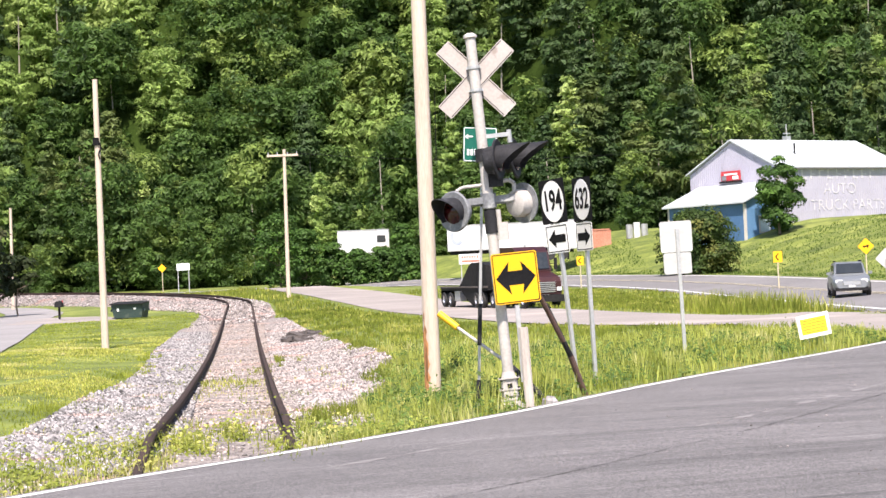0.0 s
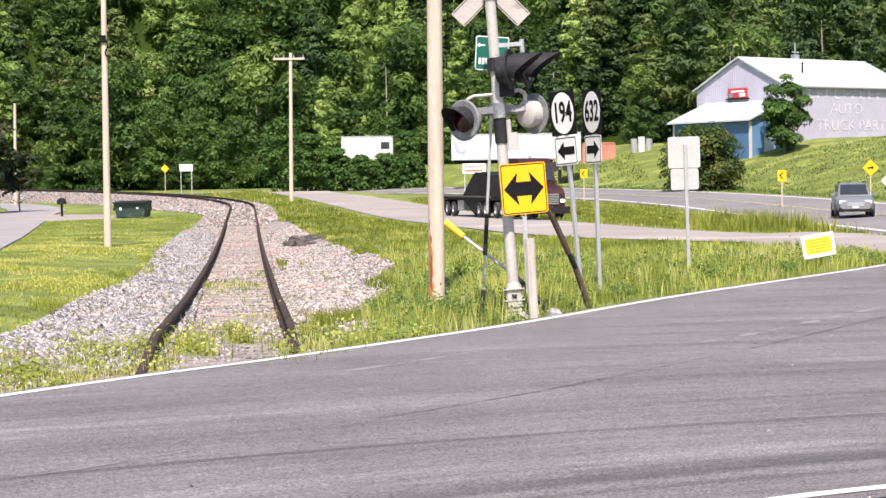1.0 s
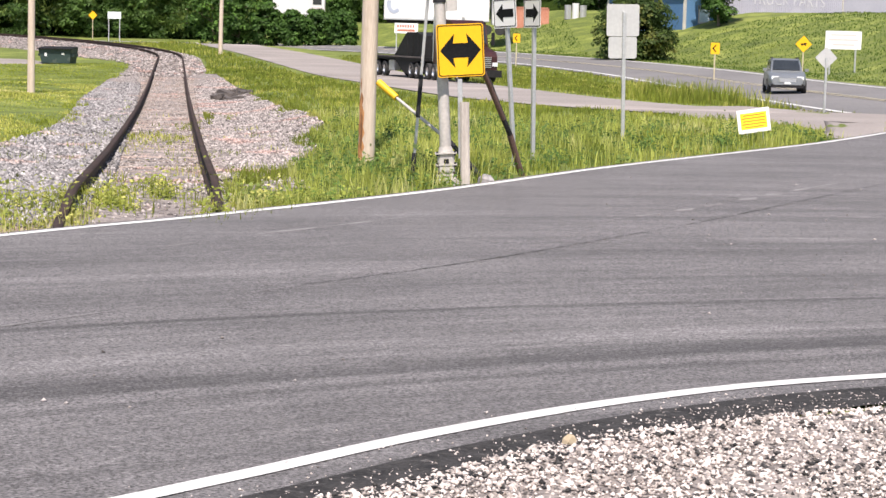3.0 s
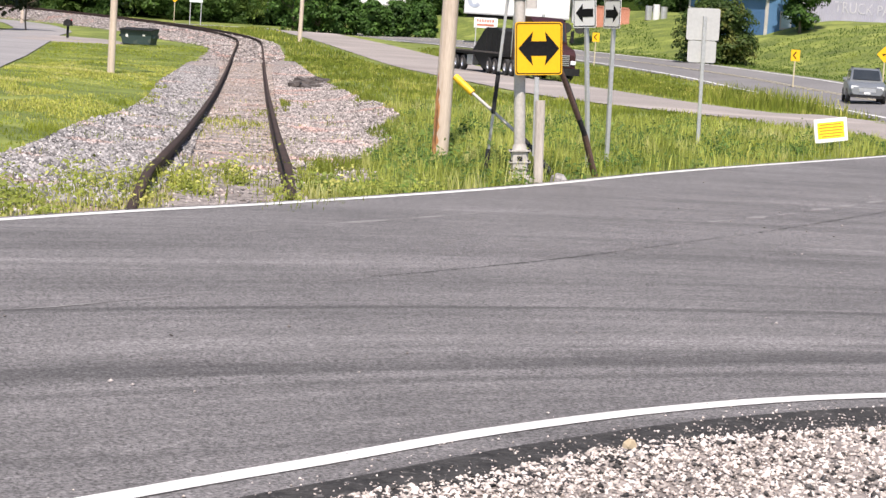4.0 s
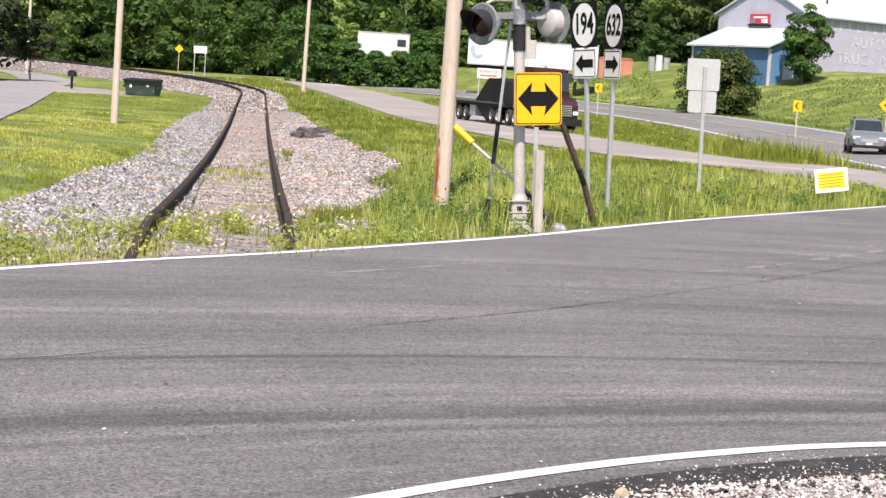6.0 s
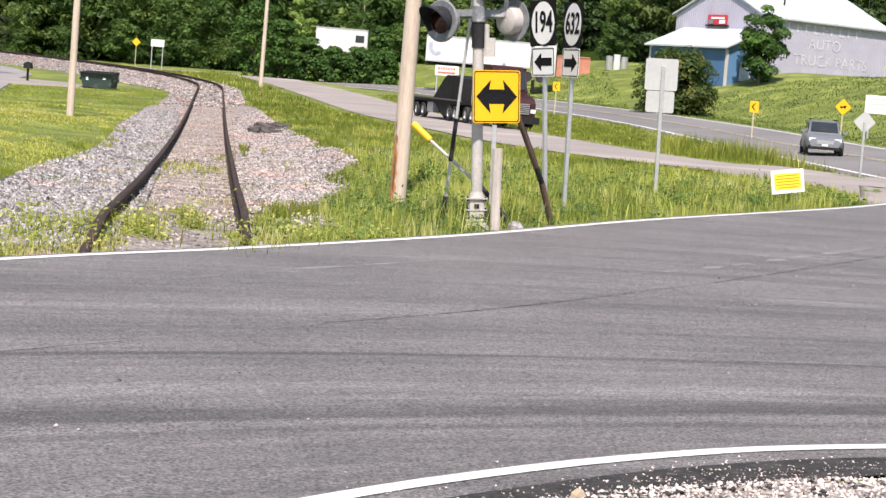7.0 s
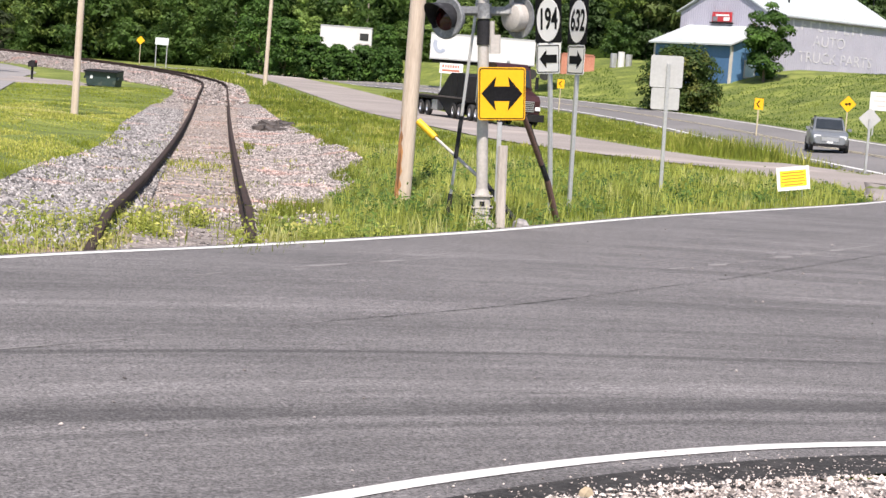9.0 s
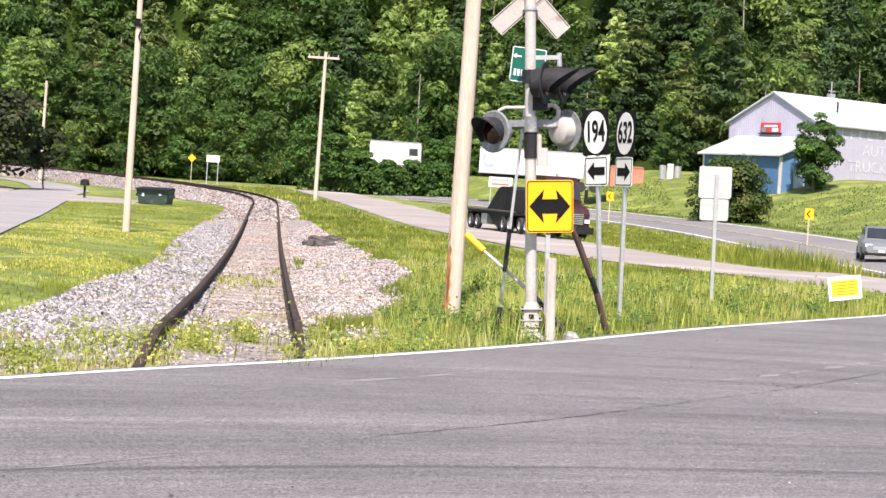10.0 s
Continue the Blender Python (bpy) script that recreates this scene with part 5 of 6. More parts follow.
for x in (0.5, 1.6, 5.75, 6.7, 8.3, 9.2, 12.55):
    for y in (-0.78, 0.78):
        truck_wheel(x, y)
cab = part("cab", prism([(8.9, 0.8), (12.0, 0.62), (12.0, 1.75), (11.65, 2.62), (11.2, 2.84), (9.0, 2.88)], 0.8), TRUCK_RED, truck, "dark maroon sleeper cab")
hood = part("hood", prism([(12.02, 0.75), (13.5, 0.62), (13.5, 1.2), (13.3, 1.42), (12.02, 1.68)], 0.7), TRUCK_RED, truck, "dark maroon bonnet")
part("side_window", Shape().box((10.75, -0.82, 1.8), (11.5, -0.8, 2.4), None, 0.01), GLASS_DARK, cab)
part("door", Shape().box((10.6, -0.812, 0.95), (11.75, -0.802, 1.72), None, 0.004), TRUCK_RED, cab)
part("windscreen", Shape().add([(12.0, -0.7, 1.8), (12.0, 0.7, 1.8), (11.7, 0.7, 2.56), (11.7, -0.7, 2.56), (12.03, -0.7, 1.81), (12.03, 0.7, 1.81), (11.73, 0.7, 2.57), (11.73, -0.7, 2.57)], [(0, 1, 2, 3), (7, 6, 5, 4), (0, 4, 5, 1), (1, 5, 6, 2), (2, 6, 7, 3), (3, 7, 4, 0)]), GLASS_DARK, cab)
for i in range(6):
    part("grille_bar", Shape().box((13.5, -0.4, 0.72 + i * 0.085), (13.54, 0.4, 0.76 + i * 0.085)), CHROME, hood)
for y in (-0.58, 0.58):
    part("headlight", Shape().box((13.5, y - 0.12, 0.78), (13.56, y + 0.12, 0.95), None, 0.01), HEADLAMP, hood)
    part("fender", Shape().lathe([(0.42, -0.13), (0.47, -0.13), (0.47, 0.13), (0.42, 0.13)], pose(12.55, y * 1.34, 0.39, 90, 0, 0), 14, math.pi), TRUCK_RED, hood, smooth=True)
part("bumper", Shape().box((13.5, -0.88, 0.28), (13.72, 0.88, 0.6), None, 0.06), TRUCK_BLACK, truck)
for y in (-0.72, 0.72):
    part("exhaust_stack", Shape().rod((8.78, y, 0.9), (8.78, y, 3.0), 0.07, 0.07, 12), CHROME, truck)
    part("fuel_tank", Shape().rod((9.9, y * 1.05, 0.55), (11.2, y * 1.05, 0.55), 0.24, 0.24, 14), CHROME, truck)
    part("mirror", Shape().box((12.0, y * 1.42 - 0.08, 1.75), (12.05, y * 1.42 + 0.08, 2.3), None, 0.01).box((12.01, min(y, y * 1.42), 2.02), (12.04, max(y, y * 1.42), 2.05)), TRUCK_BLACK, truck)

# ---- car ----
car = thing("suv", pose(20.7, 97.5, z_at(20.7, 97.5) + 0.03, 0, 0, -98), "grey sport utility car standing on the highway with pale headlights", "car")


def loft(sections, close=True):
    """A skin through cross-sections of as many points."""
    s = Shape()
    k = len(sections[0])
    vs = [p for sec in sections for p in sec]
    fs = [(i * k + j, i * k + (j + 1) % k, (i + 1) * k + (j + 1) % k, (i + 1) * k + j) for i in range(len(sections) - 1) for j in range(k)]
    return s.add(vs, fs + [tuple(range(k))[::-1], tuple(range((len(sections) - 1) * k, len(sections) * k))])


def section(x, w, z0, z1, r=0.1):
    return [(x, -w, z0 + r), (x, -w * 1.0, z1 - r), (x, -w + r, z1), (x, w - r, z1), (x, w, z1 - r), (x, w, z0 + r), (x, w - r, z0), (x, -w + r, z0)]


# the nose points along +x of the car
body = part("body", loft([section(-2.3, 0.82, 0.5, 0.95), section(-2.2, 0.9, 0.36, 1.08), section(-1.0, 0.95, 0.28, 1.1), section(0.9, 0.95, 0.28, 1.08), section(1.3, 0.94, 0.3, 1.04), section(2.05, 0.88, 0.34, 0.92), section(2.32, 0.74, 0.42, 0.78)]), CAR_GREY, car, smooth=True)
cabin = part("cabin", loft([section(-2.15, 0.78, 1.0, 1.25, 0.06), section(-1.85, 0.74, 1.0, 1.66, 0.08), section(-0.2, 0.74, 1.0, 1.72, 0.08), section(0.45, 0.72, 1.0, 1.62, 0.08), section(1.15, 0.8, 1.0, 1.08, 0.03)]), CAR_GREY, car, smooth=True)
part("windscreen", Shape().add([(1.08, -0.68, 1.14), (1.08, 0.68, 1.14), (0.5, 0.62, 1.6), (0.5, -0.62, 1.6), (1.12, -0.68, 1.16), (1.12, 0.68, 1.16), (0.54, 0.62, 1.63), (0.54, -0.62, 1.63)], [(0, 1, 2, 3), (7, 6, 5, 4), (0, 4, 5, 1), (1, 5, 6, 2), (2, 6, 7, 3), (3, 7, 4, 0)]), GLASS_DARK, cabin)
for y in (-0.76, 0.745):
    for x0, x1 in ((-1.7, -0.75), (-0.65, 0.35)):
        part("side_window", Shape().box((x0, y, 1.16), (x1, y + 0.015, 1.55)), GLASS_DARK, cabin)
    part("roof_rail", Shape().box((-1.7, y * 0.85, 1.72), (0.2, y * 0.85 + 0.03, 1.78)), TRUCK_BLACK, cabin)
for y in (-0.62, 0.62):
    part("headlight", Shape().box((2.12, y - 0.17, 0.68), (2.3, y + 0.17, 0.84), None, 0.03), HEADLAMP, body, "pale clear headlight")
    part("mirror", Shape().box((0.7, y * 1.65 - 0.1, 1.08), (0.82, y * 1.65 + 0.1, 1.22), None, 0.02), CAR_GREY, body)
part("grille", Shape().box((2.25, -0.42, 0.56), (2.34, 0.42, 0.74), None, 0.02), CHROME, body)
part("lower_bumper", Shape().box((2.0, -0.8, 0.28), (2.3, 0.8, 0.44), None, 0.06), TRUCK_BLACK, body)
part("plate_bar", Shape().box((2.33, -0.15, 0.46), (2.35, 0.15, 0.55)), SIGN_WHITE, body)
for x in (-1.4, 1.42):
    for y in (-0.86, 0.86):
        w = part("wheel", Shape().lathe([(0.2, -0.1), (0.33, -0.11), (0.36, -0.07), (0.36, 0.07), (0.33, 0.11), (0.2, 0.1)], pose(0, 0, 0, 90, 0, 0), 24), TYRE, car, smooth=True)
        w.matrix_local = pose(x, y, 0.36)
        part("rim", Shape().lathe([(0.0, 0.08), (0.06, 0.09), (0.2, 0.06), (0.22, 0.1)], pose(0, 0, 0, 90 if y < 0 else -90, 0, 0), 18), CHROME, w, smooth=True)

# ---- lawn things ----
dump = thing("dumpster", pose(-17.75, 105, z_at(-17, 105), 0, 0, -6), "dark green steel dumpster with closed black lids", "dumpster")
g = Shape()
g.add([(0.1, 0, 0.05), (1.62, 0, 0.05), (1.62, 1.3, 0.05), (0.1, 1.3, 0.05), (-0.05, -0.12, 0.78), (1.72, -0.12, 0.78), (1.72, 1.4, 0.9), (-0.05, 1.4, 0.9)], [(3, 2, 1, 0), (4, 5, 6, 7), (0, 1, 5, 4), (1, 2, 6, 5), (2, 3, 7, 6), (3, 0, 4, 7)])
part("bin", g, DUMPSTER_GREEN, dump)
for x0 in (-0.1, 0.84):
    g = Shape().box((x0, -0.2, 0.8), (x0 + 0.92, 1.4, 0.84), pose(0, 0, 0, 4, 0, 0))
    part("lid", g, TRUCK_BLACK, dump)
part("side_pocket", Shape().box((-0.12, 0.1, 0.4), (0.02, 1.1, 0.55)), DUMPSTER_GREEN, dump)
part("side_pocket", Shape().box((1.68, 0.1, 0.4), (1.8, 1.1, 0.55)), DUMPSTER_GREEN, dump)
part("label_plate", Shape().box((0.28, -0.09, 0.42), (0.4, -0.06, 0.62)).box((1.2, -0.09, 0.5), (1.35, -0.06, 0.6)), SIGN_WHITE, dump)

mail = thing("mailbox", pose(-21.4, 109, z_at(-21.4, 109)), "dark domed mailbox on a black post by the driveway", "mailbox")
part("post", Shape().box((-0.06, -0.06, -0.1), (0.06, 0.06, 0.75), None, 0.01), TRUCK_BLACK, mail)
g = Shape()
pr = [(-0.2, 0.0), (0.2, 0.0), (0.2, 0.2), (0.14, 0.32), (0.0, 0.37), (-0.14, 0.32), (-0.2, 0.2)]
g.slab(pr, -0.35, 0.3)
part("box", g, TRUCK_BLACK, mail).matrix_local = pose(0, 0, 0.72)
part("flag", Shape().box((0.2, -0.15, 1.0), (0.23, 0.0, 1.12)), RED_INK, mail)

heap = thing("tie_heap", pose(-4.7, 66.0, z_at(-4.7, 66.0)), "low heap of dark discarded ties and scrap in the ballast", "scrap heap")
for i in range(26):
    w, d = 0.18 + 0.22 * abs(math.sin(i * 3.1)), 0.07 + 0.04 * abs(math.cos(i * 2.2))
    part("scrap_piece", Shape().box((-w, -d, -0.05), (w, d, 0.07), None, 0.03), HEAP_DARK, heap).matrix_local = pose(0.36 * math.sin(i * 2.9), 2.8 * math.cos(i * 1.7), -0.01 + 0.055 * (i % 4), 9 * math.sin(i), 11 * math.sin(i * 1.3), 37 * i)

wire = Shape()
wa, wb = Vector((-10.5, 135.8, 11.0)), Vector((36.6, 200.9, 15.6))
pts = [wa.lerp(wb, t) - Vector((0, 0, 1.6 * 4 * t * (1 - t))) for t in np.linspace(0, 1, 17)]
tagged(part("power_line", wire.tube(pts, 0.02, 5), BLACK_PAINT), "thin sagging power line from pole to building", "cable")

# ---- trees ----
def leaf_cards(centres, normals, size, rng):
    """Four-cornered leaf clumps about their centres, facing roughly along the normals, slightly folded."""
    n = len(centres)
    nr = normals + rng.normal(0, 0.3, (n, 3))
    nr /= np.linalg.norm(nr, axis=1)[:, None] + 1e-9
    ref = rng.normal(0, 1, (n, 3))
    a = np.cross(nr, ref)
    a /= np.linalg.norm(a, axis=1)[:, None] + 1e-9
    b = np.cross(nr, a)
    s = (size * rng.uniform(0.6, 1.25, n))[:, None]
    fold = nr * s * rng.uniform(-0.2, 0.2, (n, 1))
    v = np.stack([centres + a * s * 0.5 + fold, centres + b * s * rng.uniform(0.2, 0.45, (n, 1)), centres - a * s * 0.5 + fold, centres - b * s * rng.uniform(0.2, 0.45, (n, 1))], 1)
    return v.reshape(-1, 3)


def crown(rng, h, r, low, blobs, leaves, size, cone=0.0):
    """Leaf clumps on many small boughs; cone above 0 narrows it to a point like a fir."""
    cs, rs = [], []
    for _ in range(blobs):
        t = rng.uniform(0, 1) ** 0.85
        z = low + (h - low) * t
        rr = r * ((1 - t) ** 0.8 * 1.05 + 0.08 if cone else math.sqrt(max(0.05, 1 - (2 * t - 0.85) ** 2 / 1.5)))
        a, d = rng.uniform(0, math.tau), math.sqrt(rng.uniform(0.15, 1)) * rr * 0.78
        cs.append((math.cos(a) * d, math.sin(a) * d, z))
        rs.append(r * (rng.uniform(0.24, 0.42) * (1 - 0.5 * t if cone else 1)))
    cs, rs = np.array(cs), np.array(rs)
    k = rng.choice(blobs, leaves, p=rs ** 2 / (rs ** 2).sum())
    d = rng.normal(0, 1, (leaves, 3))
    d[:, 2] = np.where(rng.random(leaves) < 0.72, np.abs(d[:, 2]), d[:, 2])
    d /= np.linalg.norm(d, axis=1)[:, None]
    squash = np.array([1.0, 1.0, 0.45 if cone else 0.72])
    p = cs[k] + d * rs[k][:, None] * squash * rng.uniform(0.7, 1.08, (leaves, 1))
    return leaf_cards(p, d + np.array([0, 0, 0.35]), size, rng)


def quads_of(n):
    return np.arange(n).reshape(-1, 4)


def tree(name, x, y, h, r, low, leaves, size, material, label, seed, blobs=40, trunk=0.14, category="tree"):
    """A tree with a tapered trunk, limbs and a crown of leaf clumps."""
    rng = np.random.default_rng(seed)
    ob = thing(name, pose(x, y, z_at(x, y)), label, category)
    s = Shape()
    p0 = Vector((0, 0, -0.2))
    tips = []
    for i in range(5):
        p1 = Vector((rng.normal(0, 0.06) * h * 0.2, rng.normal(0, 0.06) * h * 0.2, h * 0.16 * (i + 1)))
        s.rod(p0, p1, trunk * (1 - i * 0.17), trunk * (1 - (i + 1) * 0.17), 10)
        if i > 0:
            for _ in range(3):
                a = rng.uniform(0, math.tau)
                q = p0 + Vector((math.cos(a) * r * 0.7, math.sin(a) * r * 0.7, h * rng.uniform(0.08, 0.2)))
                s.rod(p0, q, trunk * 0.4, trunk * 0.1, 6)
        p0 = p1
    part("trunk", s, BARK, ob)
    v = crown(rng, h, r, low, blobs, leaves, size)
    c = new("crown", fast_mesh("crown", v, quads_of(len(v)), material))
    c.parent = ob
    return ob


tree("broadleaf_tree", 31.9, 180.0, 7.0, 2.4, 0.3, 12000, 0.28, LEAF_TREE, "young round broadleaf tree before the metal building", 5)
tree("shrub", 22.1, 164.0, 4.9, 3.7, -0.4, 17000, 0.3, LEAF_BUSH, "broad dark green shrub on the highway bank", 6, 90, 0.1, "shrub")
tree("dark_tree", -29.6, 121.0, 6.2, 3.2, 1.3, 3600, 0.42, LEAF_DARK, "dark purplish-green tree by the driveway", 7)
tree("dark_tree", -27.2, 125.0, 3.6, 1.5, 1.2, 1500, 0.34, LEAF_DARK, "small dark purplish-green tree by the driveway", 8, 16, 0.06)
for i, (bx, by, bh, br) in enumerate(((-14.6, 214, 6.2, 2.5), (-11.6, 213, 4.4, 1.9), (-8.6, 212, 3.5, 1.9), (-6.0, 212, 3.6, 1.8), (-3.4, 211, 3.4, 2.0), (-17.8, 218, 8.0, 3.2), (-4.0, 224, 5.6, 1.5))):
    tree("shrub", bx, by, bh, br, 0.0, 5200, 0.36, LEAF_TREE, "leafy green shrub in front of the white trailer", 20 + i, 80, 0.1, "shrub")

# the wood on the slope
def leaf_slivers(quad_corners, rng):
    """Three-cornered leaf sprays out of four-cornered ones."""
    q = quad_corners.reshape(-1, 4, 3)
    return q[:, (0, 1, 2)].reshape(-1, 3)


rng = np.random.default_rng(11)
round_crowns = [leaf_slivers(crown(rng, 14.5, 4.3 + 0.6 * (i % 3), 0.8, 44, 3600, 0.85), rng) for i in range(7)]
fir_crowns = [leaf_slivers(crown(rng, 18.0, 3.7, 1.0, 90, 3600, 0.8, 1.0), rng) for i in range(4)]
woods = {"light": [], "deep": [], "fir": []}
for row in range(17):
    for x in np.arange(-118, 128, 7.2):
        px = x + rng.uniform(-3.0, 3.0) + (row % 2) * 3.8
        y = 256 - 36 * smooth01((px + 5) / 40) + row * 7.0 + rng.uniform(-2.6, 2.6)
        if abs(px) > 14 + 0.29 * y:
            continue
        sc = rng.uniform(0.45, 0.8) if row == 0 else rng.uniform(0.85, 1.3)
        pick = rng.random()
        # pale leaves crowd the upper left: that slope's sunlight put into leaf colour
        kind = "fir" if pick < (0.5 if px > 8 else 0.1) else ("light" if pick > (0.8 - 0.22 * max(row - 4, 0) if px < -18 - row else 0.84) else "deep")
        tpl = fir_crowns[rng.integers(4)] if kind == "fir" or (kind == "light" and rng.random() < 0.45) else round_crowns[rng.integers(7)]
        a = rng.uniform(0, math.tau)
        ca, sa = math.cos(a) * sc, math.sin(a) * sc
        z = z_at(px, y) + (bump_at(px, y) if y > 290 else 0)
        woods[kind].append(np.column_stack([tpl[:, 0] * ca - tpl[:, 1] * sa + px, tpl[:, 0] * sa + tpl[:, 1] * ca + y, tpl[:, 2] * sc * rng.uniform(0.9, 1.2) + z - 0.5]))
for kind, leaf, label in (("light", LEAF_PALE_SUNLIT, "light green broadleaf trees on the steep slope, their paleness partly painted sunlight"), ("deep", LEAF_FOREST, "deep green broadleaf trees massed on the steep slope"), ("fir", LEAF_FIR, "dark green firs and pines among the wood")):
    w = np.concatenate(woods[kind])
    tagged(new("forest", fast_mesh("forest", w, np.arange(len(w)).reshape(-1, 3), leaf)), label, "forest", kind="stuff")
trunks = Shape()
rng = np.random.default_rng(12)
for i in range(60):
    px = rng.uniform(-70, 80)
    y = 258 - 36 * float(smooth01((px + 5) / 40)) + rng.uniform(0, 70)
    z = z_at(px, y)
    trunks.rod((px, y, z - 0.5), (px + rng.uniform(-0.6, 0.6), y, z + rng.uniform(9, 15)), 0.16, 0.06, 6)
tagged(part("forest_trunks", trunks, BARK_PALE), "pale bare trunks among the wood", "tree trunks", kind="stuff")


# ---- loose stones ----
def inside(px, py, outline):
    o = np.array(outline, float)
    c = np.zeros(len(px), bool)
    for (x0, y0), (x1, y1) in zip(o, np.roll(o, -1, 0)):
        cross = ((y0 > py) != (y1 > py)) & (px < (x1 - x0) * (py - y0) / (y1 - y0 + 1e-12) + x0)
        c ^= cross
    return c


def stones_at(x, y, size, rng, lift):
    """Small angular stones, eight faces each."""
    n = len(x)
    oct_v = np.array([(1, 0, 0), (-1, 0, 0), (0, 1, 0), (0, -1, 0), (0, 0, 1), (0, 0, -1)], float)
    oct_f = np.array([(0, 2, 4), (2, 1, 4), (1, 3, 4), (3, 0, 4), (2, 0, 5), (1, 2, 5), (3, 1, 5), (0, 3, 5)])
    v = oct_v[None] * rng.uniform(0.55, 1.2, (n, 6, 1)) + rng.normal(0, 0.22, (n, 6, 3))
    v *= (size[:, None] * np.column_stack([rng.uniform(0.8, 1.3, n), rng.uniform(0.8, 1.3, n), rng.uniform(0.5, 0.9, n)]))[:, None, :] / 2
    a = rng.uniform(0, math.tau, n)
    c, s_ = np.cos(a)[:, None], np.sin(a)[:, None]
    v = np.stack([v[..., 0] * c - v[..., 1] * s_, v[..., 0] * s_ + v[..., 1] * c, v[..., 2]], -1)
    z = height(x, y) + lift
    v += np.stack([x, y, z], -1)[:, None, :]
    f = (oct_f[None] + (np.arange(n) * 6)[:, None, None]).reshape(-1, 3)
    return v.reshape(-1, 3), f


def scatter(name, n, box, test, lo, hi, material, label, seed, lift=0.02, near=True):
    rng = np.random.default_rng(seed)
    x = rng.uniform(box[0], box[1], n)
    t = rng.uniform(0, 1, n)
    y = box[2] + (box[3] - box[2]) * (t ** 1.9 if near else t)
    m = test(x, y)
    x, y = x[m], y[m]
    v, f = stones_at(x, y, rng.uniform(lo, hi, len(x)) * rng.uniform(0.6, 1.3, len(x)), rng, lift)
    return tagged(new(name, fast_mesh(name, v, f, material)), label, "stones", kind="stuff")


def in_bed(x, y):
    d, _, s_ = near_line(x, y, TRK[::10])
    de, _, se = near_line(x, y, FAR_EDGE[::2])
    return (d < np.where(s_ < 0, 2.2, 1.9)) & (se < 0) & (de > 0.13) & ~((s_ > 0) & (d > 0.9) & (y < 23.5))


scatter("ballast_stones", 110000, (-12, 0.5, 15, 90), lambda x, y: in_bed(x, y) & ~((np.abs(near_line(x, y, TRK[::10])[0]) < 0.62) & (y < 22) & (np.random.default_rng(1).random(len(x)) < 0.75)), 0.035, 0.075, STONES, "pale grey and pink crushed track ballast", 31)
scatter("bank_stones", 210000, (-10.5, -2.6, 16, 78), lambda x, y: inside(x, y, GRAVEL_LEFT), 0.04, 0.1, STONES_GREY, "grey angular crushed stone on the bank beside the track", 32, 0.05)
scatter("spill_stones", 150000, (-7, -0.5, 22, 86), lambda x, y: inside(x, y, GRAVEL_RIGHT) & ~((y < 26.0) & (x > -1.45)), 0.035, 0.08, STONES, "pale crushed stone spilled beside the track", 33, 0.05)
scatter("far_ballast_stones", 150000, (-62, -8, 86, 226), lambda x, y: (near_line(x, y, TRK[::10])[0] < np.where(near_line(x, y, TRK[::10])[2] < 0, 1.9 + 4.2 * smooth01((y - 100) / 30), 1.8)) & (near_line(x, y, DRIVE)[0] > 2.2), 0.08, 0.17, STONES, "pale pinkish crushed stone on the far curve of the track", 38, 0.05, False)
EDGE_NEAR = offset(NEAR_EDGE, 0.5)
scatter("shoulder_gravel", 34000, (-1.1, 3.2, 5.6, 9.6), lambda x, y: inside(x, y, GRAVEL_NEAR), 0.012, 0.034, STONES_PINK, "pinkish loose gravel on the road shoulder", 34, 0.006, False)
scatter("dark_gravel", 3000, (-1.1, 3.2, 5.6, 9.6), lambda x, y: inside(x, y, GRAVEL_NEAR), 0.014, 0.036, STONES_DARK, "dark slate pieces among the shoulder gravel", 37, 0.01, False)
scatter("scattered_chips", 24000, (-1.8, 4.5, 5, 10.5), lambda x, y: (near_line(x, y, EDGE_NEAR)[0] < np.abs(np.random.default_rng(3).normal(0, 0.26, len(x)))), 0.005, 0.016, STONES_PINK, "small stone chips scattered on the asphalt edge", 35, 0.008, False)
ob = part("rock", Shape().lathe([(0.0, 0.034), (0.022, 0.026), (0.031, 0.0), (0.024, -0.02)], None, 5), STONE_TAN)
ob.matrix_world = pose(0.79, 7.86, 0.012, 18, 25, 40)
tagged(ob, "tan fist-sized stone on the gravel shoulder", "rock")


# ---- grass and weeds ----
def blades(x, y, h, w, rng, bend=0.35):
    """Grass blades: two four-cornered pieces each, bent over."""
    n = len(x)
    a = rng.uniform(0, math.tau, n)
    side = np.column_stack([np.cos(a), np.sin(a), np.zeros(n)]) * (w / 2)[:, None]
    b = rng.uniform(0, math.tau, n)
    lean = np.column_stack([np.cos(b), np.sin(b), np.zeros(n)]) * (h * rng.uniform(0.05, bend, n))[:, None]
    z = height(x, y)
    p0 = np.column_stack([x, y, z - 0.02])
    p1 = p0 + lean * 0.35 + np.column_stack([np.zeros(n), np.zeros(n), h * 0.6])
    p2 = p0 + lean + np.column_stack([np.zeros(n), np.zeros(n), h])
    v = np.stack([p0 - side, p0 + side, p1 + side * 0.8, p1 - side * 0.8, p2 + side * 0.15, p2 - side * 0.15], 1).reshape(-1, 3)
    k = (np.arange(n) * 6)[:, None]
    f = np.concatenate([k + np.array([0, 1, 2, 3]), k + np.array([3, 2, 4, 5])], 1).reshape(-1, 4)
    return v, f


